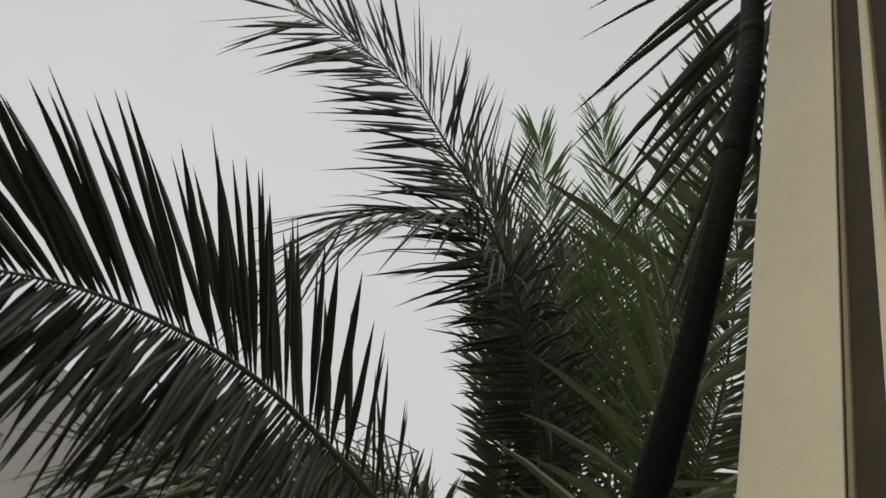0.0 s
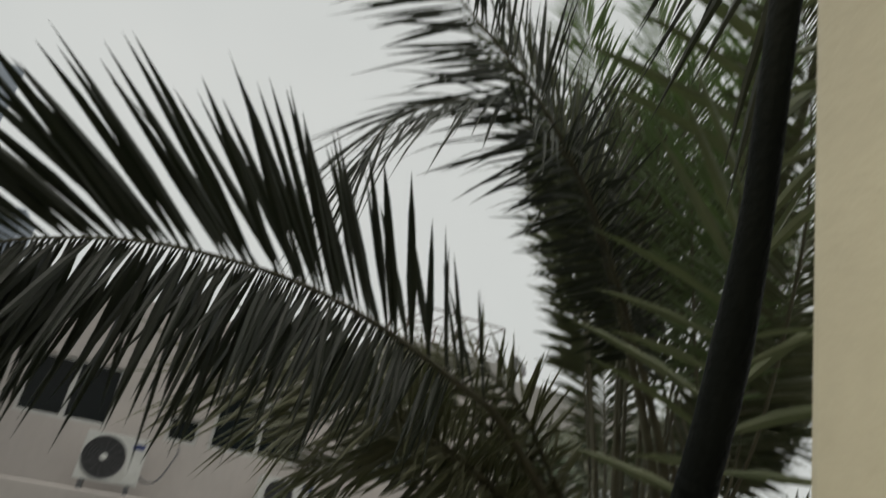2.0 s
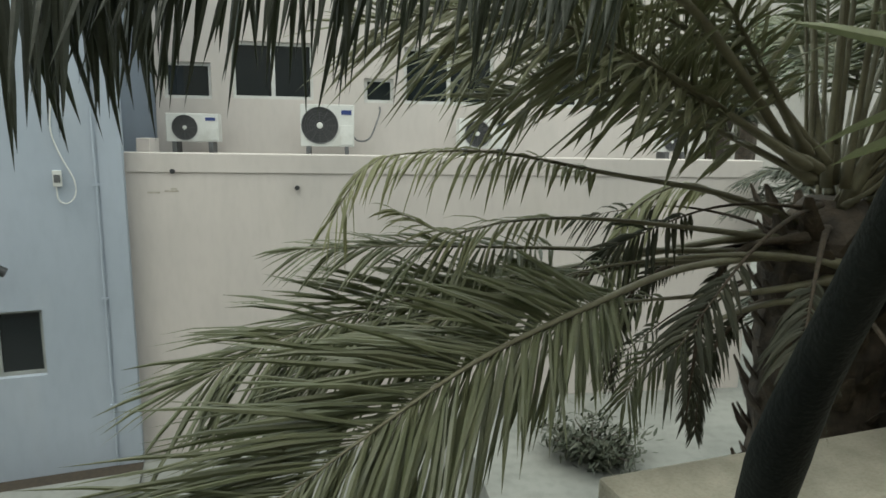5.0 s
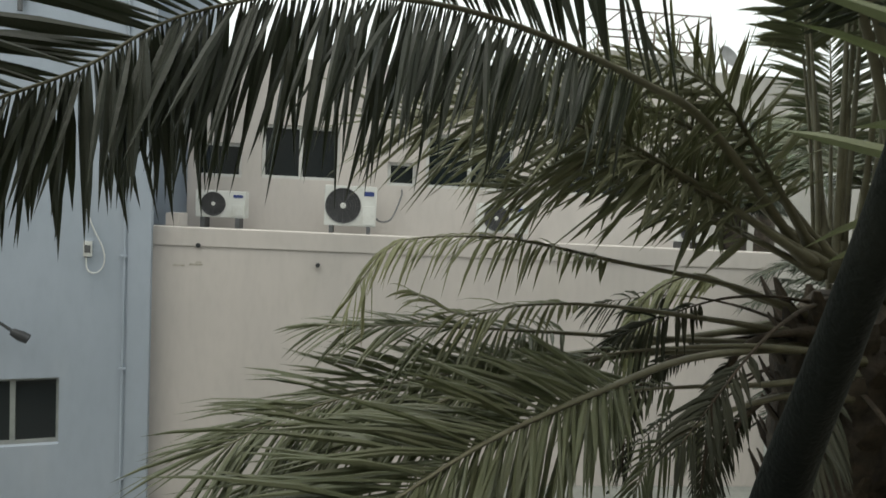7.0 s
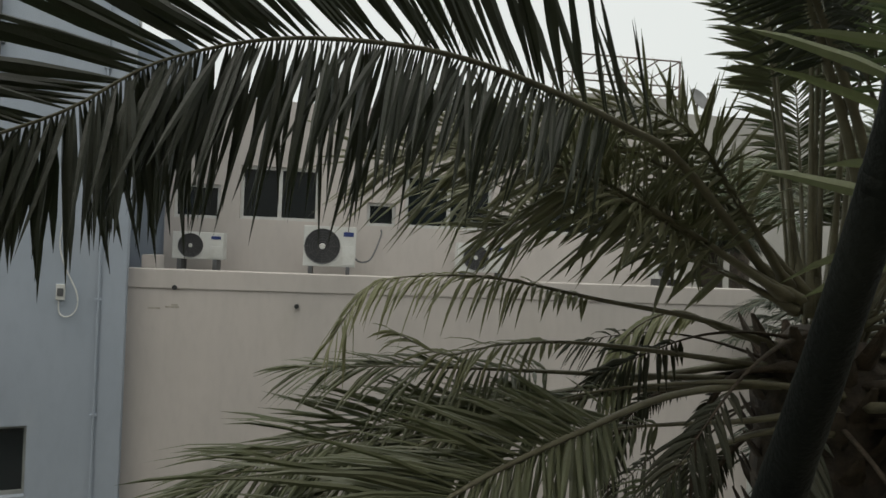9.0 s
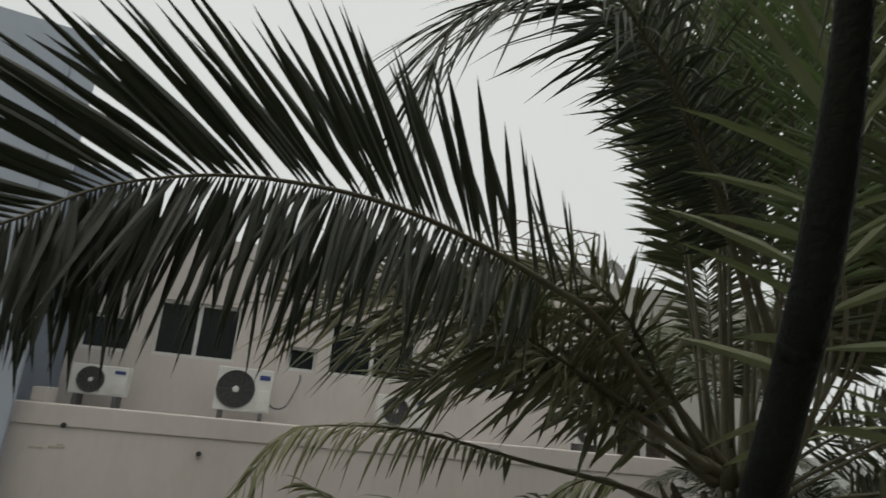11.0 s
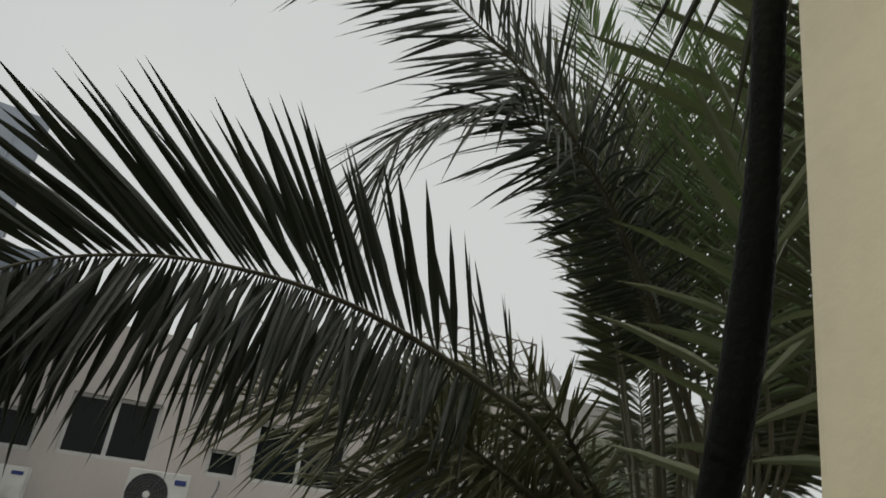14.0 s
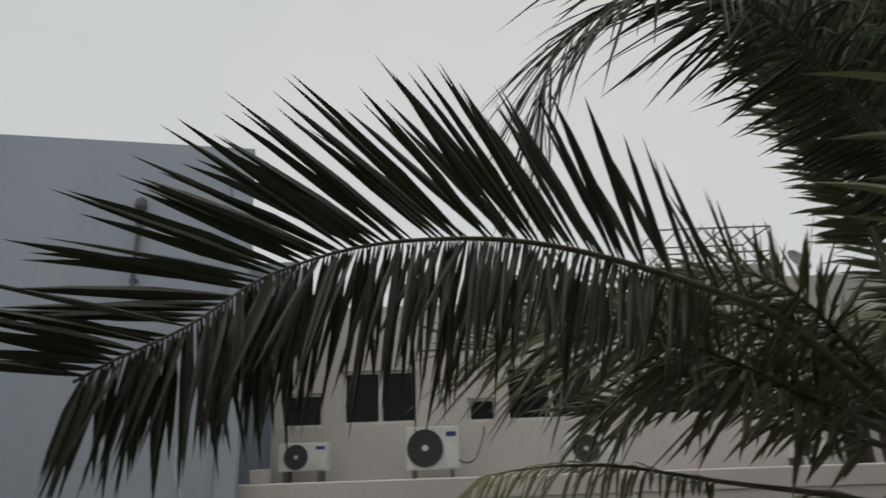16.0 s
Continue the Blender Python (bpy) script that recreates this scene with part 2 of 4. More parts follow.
# ---- white neighbouring house, its front turned 13 degrees from the annex ----
HOUSE = pose(-2.9, 9.0, 0, 0, 0, 13)          # x runs back along the front from the corner
house = empty("white_house", "tall plain house with bluish white rendered walls", "house", (-2.9, 9.0, 0))
house.matrix_basis = HOUSE
front = mesh("front_wall", wall_with_openings(12, 9.2, 0.25, [(12 - 2.14, 12 - 1.06, 1.44, 2.32)]), WHITE, house)
front.matrix_basis = pose(-12, 0, 0)
side = mesh("side_wall", box((-0.252, 0.252, 0), (0, 6, 9.198)), WHITE, house)
side.matrix_basis = pose(0, 0, 0, 0, 0, 7)
wing = mesh("wing", box((-1.3, 0, 0), (0.27, 0.9, 7.9), bevel=0.01), WHITE, house, "lower wing with a flat roof")
wing.matrix_basis = Matrix.Translation((0, 0, 0)) @ pose(0.0, 0.0, 0, 0, 0, -13) @ pose(0, 1.8, 0)
mesh("roof", box((-12, 0.25, 8.9), (-0.35, 5, 9.1)), ROOF, house)
mesh("back_wall", box((-12, 5, 0), (-1.6, 5.25, 9.2)), WHITE, house)


def casement(name, w, h, parent, m, panes=2, frame_mat=None, sill=True, depth=0.06):
    """An aluminium window: outer frame, mullions, dark panes and a sill, lower corner at m."""
    frame_mat = frame_mat or ALU
    bm = bmesh.new()
    t = 0.05
    for lo, hi in (((0, 0, 0), (t, depth, h)), ((w - t, 0, 0), (w, depth, h)), ((t, 0, 0), (w - t, depth, t)), ((t, 0, h - t), (w - t, depth, h))):
        add_box(bm, lo, hi)
    for i in range(1, panes):
        x = w * i / panes
        add_box(bm, (x - 0.03, -0.004, t), (x + 0.03, depth, h - t))
    win = mesh(name, bm, frame_mat, parent)
    win.matrix_basis = m
    for i in range(panes):
        x0, x1 = max(t, w * i / panes + 0.03 * (i > 0)), min(w - t, w * (i + 1) / panes - 0.03 * (i < panes - 1))
        mesh("pane", box((x0, depth * 0.4, t), (x1, depth * 0.55, h - t)), GLASS, win)
    if sill:
        mesh("sill", box((-0.06, -0.06, -0.07), (w + 0.06, depth, -0.002), bevel=0.008), CREAM, win)
    return win


casement("window", 1.08, 0.88, house, pose(-2.14, 0.1, 1.44), frame_mat=DULL)
# dark panel behind the panes, its colour standing for the unlit interior
mesh("window_backing", box((-2.3, 0.262, 1.3), (-0.95, 0.4, 2.45)), SEAL_AND_DARK, house, "dark panel in place of the unlit room behind the window")
bm = bmesh.new()
add_tube(bm, [Vector((-0.32, -0.03, 0.05)), Vector((-0.32, -0.03, 4.6)), Vector((-0.32, -0.03, 8.9))], [0.014] * 3)
for z in (0.9, 2.4, 3.9, 5.4, 6.9):
    add_box(bm, (-0.36, -0.045, z), (-0.28, 0.0, z + 0.03))
mesh("conduit", bm, WHITE, house, "thin painted conduit clipped to the wall")
mesh("corner_strip", box((-0.28, -0.014, 0), (-0.004, -0.001, 8.6)), WHITE, house)
mesh("drain_channel", box((-11, -0.4, 0.004), (0, -0.004, 0.03)), SEAL_AND_DARK, house, "dark wet drain channel along the wall foot")
mesh("kerb", box((-11, -0.85, 0.002), (0, -0.402, 0.1), bevel=0.012), GROUND, house)

# ---- cream annex with a flat roof, and the upper storey set back behind it ----
annex = empty("cream_annex", "single storey annex with stained cream rendered wall and flat roof", "building", (-2.9, 9.2, 0))
a = mesh("front_wall", wall_with_openings(9.33, 4.06, 0.25, []), CREAM, annex)
a.matrix_basis = pose(-0.3, 0, 0)
bm = box((-0.3, -0.02, 4.062), (9.05, 0.28, 4.32), bevel=0.012)
mesh("coping", bm, CREAM, annex, "slightly projecting cream coping band")
mesh("end_wall", box((8.78, 0.252, 0), (9.028, 1.4, 4.06)), CREAM, annex)
mesh("roof_slab", box((-0.3, 0.282, 4.1), (9.02, 1.4, 4.26)), ROOF, annex)
mesh("kerb_block", box((0.02, 0.3, 4.262), (0.2, 0.75, 4.5), bevel=0.01), CREAM, annex)
for x, z in ((0.56, 4.08), (2.18, 3.87)):
    bm = bmesh.new()
    add_tube(bm, [Vector((x, -0.05, z - 0.0)), Vector((x, 0.01, z))], [0.032, 0.032], 10)
    mesh("weep_pipe", bm, DARK, annex, "short black drain spout")
bm = bmesh.new()
for x0, x1, z in ((0.22, 0.38, 3.78), (0.44, 0.62, 3.8), (0.52, 0.6, 3.83)):
    add_box(bm, (x0, -0.004, z), (x1, 0.002, z + 0.025), bevel=0.001)
mesh("stain", bm, STAIN, annex)

upper = empty("upper_storey", "cream upper storey with small dark windows behind the annex roof", "building", (-2.9, 10.6, 0))
HOLES = [(0.12, 0.82, 5.08, 5.62), (1.12, 2.34, 5.1, 5.95), (3.12, 3.58, 5.08, 5.46), (3.74, 5.18, 5.08, 5.95), (6.0, 7.2, 5.08, 5.95)]
mesh("wall", wall_with_openings(8.6, 7.0, 0.2, HOLES), CREAM, upper)
mesh("roof", box((0, 0.202, 6.7), (8.6, 6, 6.85)), ROOF, upper)
mesh("end_wall", box((8.4, 0.202, 0), (8.6, 6, 6.7)), CREAM, upper)
# one dark sheet replaces the shade inside the upper rooms
mesh("room_backing", box((0.02, 0.6, 4.4), (8.38, 0.7, 6.6)), SEAL_AND_DARK, upper, "dark panel in place of the unlit rooms behind the windows")
for x0, x1, z0, z1 in HOLES:
    casement("window", x1 - x0, z1 - z0, upper, pose(x0, 0.06, z0), 1 if x1 - x0 < 0.8 else 2, sill=False)

# ---- far grey villa with a roof frame ----
villa = empty("grey_villa", "far grey rendered villa with parapets on two levels", "house", (8.2, 25, 0))
mesh("wall", wall_with_openings(5.0, 11.3, 0.3, [(1.0, 2.0, 7.5, 9.0), (3.2, 4.2, 7.5, 9.0)]), GREY, villa)
w = mesh("low_wall", wall_with_openings(9, 10.75, 0.3, [(1.2, 2.2, 7.5, 9.0), (4.2, 5.2, 7.5, 9.0)]), GREY, villa)
w.matrix_basis = pose(5.0, 0, 0)
mesh("side_wall", box((4.7, 0.3, 10.75), (5.0, 7, 11.3)), GREY, villa)
mesh("left_wall", box((0, 0.3, 0), (0.3, 7, 11.3)), GREY, villa)
mesh("roof", box((0.3, 0.3, 10.2), (14, 7, 10.4)), ROOF, villa)
# villa interior shade as a dark sheet behind the openings
mesh("room_backing", box((0.4, 0.7, 6), (13.8, 0.8, 10)), SEAL_AND_DARK, villa, "dark panel in place of the unlit rooms behind the windows")
for x in (1.0, 3.2, 6.2, 9.2):
    casement("window", 1.0, 1.5, villa, pose(x, 0.08, 7.5), 2, sill=False)

frame_ob = empty("roof_frame", "open rusty steel pergola frame on the grey villa roof", "pergola", (8.4, 25.3, 10.4))
def bar(a, b, r=0.04, name="bar"):
    bm = bmesh.new()
    add_tube(bm, [Vector(a), Vector(b)], [r, r], 6)
    return mesh(name, bm, STEEL, frame_ob)
for x in (0.1, 2.4, 4.7):
    for y in (0, 2.6):
        bar((x, y, 0.002), (x, y, 2.55), name="post")
for z in (2.55, 1.5, 1.1):
    for y in (0, 2.6):
        bar((0.1, y, z), (4.7, y, z), 0.035, "rail")
for x in (0.1, 1.02, 1.94, 2.86, 3.78, 4.7):
    bar((x, 0, 2.56), (x, 2.6, 2.56), 0.03, "rafter")
for x in (0.1, 4.7):
    bar((x, 0, 1.5), (x, 2.6, 1.5), 0.03, "rail")

dish = empty("satellite_dish", "dull grey satellite dish on a short steel mast", "satellite dish", (14.25, 25.9, 10.4))
DISH = pose(0, 0, 1.15, 62, 0, 24)
rings, side_n = [(0.0, 0.0), (0.2, 0.02), (0.38, 0.075), (0.54, 0.15)], 28
bm = bmesh.new()
for skin in (0.0, 0.018):
    tiers = [[bm.verts.new((r * math.cos(2 * math.pi * k / side_n), r * math.sin(2 * math.pi * k / side_n), h - skin)) for k in range(side_n if r else 1)] for r, h in rings]
    for lo, hi in zip(tiers, tiers[1:]):
        for k in range(side_n):
            bm.faces.new((lo[0], hi[k], hi[(k + 1) % side_n]) if len(lo) == 1 else (lo[k], hi[k], hi[(k + 1) % side_n], lo[(k + 1) % side_n]))
bowl = mesh("reflector", bm, TANK, dish, smooth=True)
bowl.matrix_basis = DISH
mast = bmesh.new()
add_tube(mast, [Vector((0, 0, 0)), Vector((0, 0, 1.1))], [0.04, 0.04], 8)
mesh("mast", mast, STEEL, dish)
arm = mesh("feed_arm", tube([(0, -0.5, 0.14), (0, -0.3, 0.4), (0, -0.06, 0.55)], 0.014, 6, 10), STEEL, dish)
arm.matrix_basis = DISH
feed = mesh("feed", box((-0.04, -0.1, 0.5), (0.04, -0.02, 0.62), bevel=0.01), UNIT, dish)
feed.matrix_basis = DISH
for x in (-0.22, 0.22):
    mesh("strut", tube([(x, 0.3, 0), (x * 0.5, 0.15, 0.35), (0, 0, 0.7)], 0.018, 6, 6), STEEL, dish)

wall_unit = empty("window_unit", "white framed window air conditioner in the grey wall", "air conditioner", (18.1, 24.7, 6.35))
mesh("case", box((0, 0, 0), (0.88, 0.295, 0.62), bevel=0.015), UNIT, wall_unit)
for k in range(9):
    mesh("slat", box((0.06, -0.012, 0.07 + 0.055 * k), (0.56, -0.001, 0.1 + 0.055 * k)), GRILLE, wall_unit)
mesh("panel", box((0.62, -0.008, 0.07), (0.82, -0.001, 0.55)), GRILLE, wall_unit)

# ---- own house: wall, window frame, slab below, room behind ----
bm = bmesh.new()
for lo, hi in (((-12, -0.14, 0), (-1.2, 0.15, 7.8)), ((0.36, -0.14, 0), (12, 0.15, 7.8)), ((-1.2, -0.14, 0), (0.36, 0.15, 3.75)), ((-1.2, -0.14, 6.1), (0.36, 0.15, 7.8))):
    add_box(bm, lo, hi)
tagged(mesh("wall_south", bm, OWN), "weathered grey-brown house wall round the open window", "wall", kind="structure")
frame_w = empty("window_1", "cream painted window frame standing open", "window", kind="structure")
frame_w.matrix_basis = pose(0.205, 0.165, 4.7, 0, 5.0, 0)
mesh("jamb", box((0, -0.051, -0.95), (0.26, 0, 1.38), bevel=0.004), JAMB, frame_w)
mesh("bead", box((-0.0025, -0.051, -0.95), (-0.0005, -0.04, 1.38), bevel=0.0008), JAMB, frame_w)
mesh("seal", box((0.005, -0.066, -0.95), (0.26, -0.0515, 1.38)), SEAL_AND_DARK, frame_w, "dark brown seal")
mesh("inner_frame", box((0.0, -0.073, -0.95), (0.26, -0.0665, 1.38), bevel=0.002), JAMB, frame_w)
mesh("liner", box((0.004, -0.26, -0.95), (0.26, -0.0735, 1.38)), SEAL_AND_DARK, frame_w, "dark brown liner")
mesh("jamb", box((-1.42, -0.09, -0.95), (-1.36, 0, 1.38), bevel=0.003), JAMB, frame_w)
bm = bmesh.new()
for lo, hi in (((-12, -8, 0), (-11.8, -0.142, 7.8)), ((11.8, -8, 0), (12, -0.142, 7.8)), ((-12, -8.2, 0), (12, -8.002, 7.8)), ((-11.8, -8, 7.5), (11.8, -0.142, 7.7))):
    add_box(bm, lo, hi)
tagged(mesh("wall_outer", bm, OWN), "plain outer walls and roof of the house", "wall", kind="structure")
for name, lo, hi in (("floor", (-2.6, -3.4, 2.9), (2.6, -0.142, 3.0)), ("ceiling", (-2.6, -3.4, 6.1), (2.6, -0.142, 6.2)),
                     ("wall_west", (-2.7, -3.4, 3.002), (-2.6, -0.142, 6.098)), ("wall_east", (2.6, -3.4, 3.002), (2.7, -0.142, 6.098)), ("wall_north", (-2.6, -3.5, 3.002), (2.6, -3.4, 6.098))):
    tagged(mesh(name, box(lo, hi), ROOM), "plain cream painted room surface", "room", kind="structure")
slab = mesh("concrete_slab", box((0, -1.9, -0.4), (2.4, 0, 0), bevel=0.015), SLAB)
slab.matrix_basis = pose(0.82, 1.94, 3.6, 0, 0, 11)
tagged(slab, "sandy cream concrete slab over the lower window", "slab")

# ---- date palm beside the window ----
def leaflet(verts, faces, root, way, side, length, width, droop, fold=0.35, twist=0.0):
    """A narrow pointed blade, folded along its middle, that sags by droop."""
    base = len(verts)
    up = way.cross(side).normalized()
    side = (side * math.cos(twist) + up * math.sin(twist)).normalized()
    up = way.cross(side).normalized()
    for k, (s, w) in enumerate(((0.0, 0.2), (0.12, 0.55), (0.38, 1.0), (0.74, 0.62))):
        c = root + way * (length * s) + Vector((0, 0, -1)) * (droop * length * s * s)
        verts += [c - side * (width * w / 2) + up * (fold * width * w / 2), c, c + side * (width * w / 2) + up * (fold * width * w / 2)]
    verts.append(root + way * length + Vector((0, 0, -droop * length)))
    for k in range(3):
        a = base + 3 * k
        faces += [(a, a + 1, a + 4, a + 3), (a + 1, a + 2, a + 5, a + 4)]
    a = base + 9
    faces += [(a, a + 1, a + 3), (a + 1, a + 2, a + 3)]


def frond(palm, points, normal, length, count=70, start=0.22, droop=0.25, mat=None, seed=1, width=0.026, spread=(64, 26), split=False, thick=0.027, ragged=0.12, lower=1.0, upper=1.0, ranks=14, hang=0.0, low=0.45, thin=0.0, bunch=3, pull=0.45, tip=0.75, wander=1.0, label=""):
    """One feather leaf: a tapering rachis along the points and two rows of leaflets; normal: the way its upper face looks."""
    rnd = random.Random(seed)
    mat = mat or LEAF_SHADED
    places, run = spline(points, 2 * count)
    n = 2 * count
    bm = bmesh.new()
    keep = list(range(0, n + 1, 4 if n > 60 else 1))
    keep += [n] if keep[-1] != n else []
    add_tube(bm, [places[i] for i in keep], [thick * (1 - 0.85 * min(1, (i / n) * 1.15)) * (1.5 if i / n < 0.06 else 1) for i in keep], 6, 0.6)
    stem = mesh("frond", bm, RACHIS if mat is not LEAF_DEAD else FIBRE, palm, label, smooth=True)
    verts, faces = [], []
    nrm = Vector(normal).normalized()
    clump = {}
    for i in range(int(n * start), n + 1):
        g = clump.setdefault(i // bunch, (wander * rnd.uniform(-7, 7), wander * rnd.uniform(-12, 12), 1 + wander * rnd.uniform(-0.15, 0.12)))
        i = max(int(n * start), min(n, round((1 - pull) * i + pull * (bunch * (i // bunch) + bunch // 2))))
        s = i / n
        u = (s - start) / (1 - start)
        p = places[i]
        t = (places[min(i + 2, n)] - places[max(i - 2, 0)]).normalized()
        sd = t.cross(nrm).normalized()
        up = sd.cross(t).normalized()
        for hand in (-1, 1):
            if rnd.random() < (0.04 if u >= thin else 0.62):
                continue
            prof = low + (2.2 - 2 * low) * u if u < 0.5 else 1.0 - tip * (u - 0.5)
            ln = length * min(1, prof) * rnd.uniform(1 - ragged, 1 + ragged) * g[2] * (lower if hand < 0 else upper)
            ang = radians(spread[0] + (spread[1] - spread[0]) * u + wander * rnd.uniform(-5, 5) + g[0])
            lift = radians(rnd.choice((-1, 0, 1)) * ranks + rnd.uniform(-5, 5) + g[1])
            way = (t * math.cos(ang) + (sd * hand * math.cos(lift) + up * math.sin(lift)) * math.sin(ang)).normalized()
            if hang and way.z < 0:
                way = (way * (1 - hang) + Vector((0, 0, -hang))).normalized()
            args = (p, way, way.cross(up).normalized(), ln, width * rnd.uniform(0.75, 1.2) * (1 - 0.35 * u), droop * rnd.uniform(0.6, 1.4), 0.45, rnd.uniform(-0.7, 0.7))
            if split:
                lv, lf = [], []
                leaflet(lv, lf, *args)
                me = bpy.data.meshes.new("leaflet")
                me.from_pydata(lv, [], lf)
                me.materials.append(mat)
                new("leaflet", me).parent = stem
            else:
                leaflet(verts, faces, *args)
    if not split:
        me = bpy.data.meshes.new("foliage")
        me.from_pydata(verts, [], faces)
        me.materials.append(mat)
        ob = new("foliage", me)
        ob.parent = stem
        ob["kind"] = "stuff"
    return stem


def arching_frond(palm, points, seed):
    """The leaf that arches past the window: stiff upper leaflets in close tufts, limp crowded ones hanging below."""
    rnd = random.Random(seed)
    n = 400
    places, run = spline(points, n)
    bm = bmesh.new()
    add_tube(bm, places[::4], [0.026 * (1 - 0.86 * min(1, i / 100 * 1.12)) for i in range(101)], 6, 0.6)
    stem = mesh("frond", bm, RACHIS, palm, smooth=True)
    nrm = Vector((0, -1, 0.12)).normalized()
    def blade(at, high, angle, lift, length, width, droop, hang):
        i = max(2, min(n - 2, round(at / run * n)))
        t = (places[i + 2] - places[i - 2]).normalized()
        sd = t.cross(nrm).normalized()
        if (sd.z > 0) != high:
            sd = -sd
        up = nrm
        way = (t * math.cos(angle) + (sd * math.cos(lift) + up * math.sin(lift)) * math.sin(angle)).normalized()
        if hang:
            way = (way * (1 - hang) + Vector((0, 0, -hang))).normalized()
        lv, lf = [], []
        leaflet(lv, lf, places[i], way, way.cross(up).normalized(), length, width, droop, 0.45, rnd.uniform(-0.6, 0.6))
        me = bpy.data.meshes.new("leaflet")
        me.from_pydata(lv, [], lf)
        me.materials.append(LEAF_SHADED)
        new("leaflet", me).parent = stem
    at = 0.4 * run
    while at < run:                                     # upper row, tuft by tuft
        u = (at / run - 0.4) / 0.6
        reach = (0.4 + 0.2 * u if u < 0.5 else 0.5 - 0.52 * (u - 0.5)) * rnd.uniform(0.94, 1.05)
        lean, turn = rnd.uniform(-2.5, 2.5), rnd.uniform(-6, 6)
        some = rnd.choice((2, 3, 4, 4)) if u > 0.3 else rnd.choice((1, 2, 2))
        for k in range(some):
            f = k - (some - 1) / 2
            blade(at + 0.013 * f, True, radians(75 - 29 * u + lean + 2.0 * f + rnd.uniform(-1, 1)), radians(turn + rnd.uniform(-16, 16)), reach * rnd.uniform(0.84, 1.08), rnd.uniform(0.022, 0.031) * (1 - 0.4 * u if u > 0.3 else 0.45 + 1.4 * u), rnd.uniform(0.02, 0.09), 0)
        at += rnd.uniform(0.068, 0.092) * (1.25 if u < 0.3 else 1 - 0.35 * u if u < 0.7 else 0.62)
    at = 0.5 * run
    while at < run:                                     # lower row, crowded
        u = max(0, (at / run - 0.4) / 0.6)
        reach = (0.2 + 0.19 * u if u < 0.6 else 0.315 - 0.4 * (u - 0.6)) * rnd.uniform(0.75, 1.12)
        blade(at, False, radians(70 - 24 * u + rnd.gauss(0, 7)), radians(rnd.uniform(-38, 38)), reach, rnd.uniform(0.012, 0.02) * (1 - 0.3 * u), rnd.uniform(0.04, 0.16), rnd.uniform(0.14, 0.34))
        at += rnd.uniform(0.0042, 0.0095) * (2.4 if u < 0.3 else 1.3 if u < 0.5 else 1 if u < 0.72 else 0.6)
    return stem


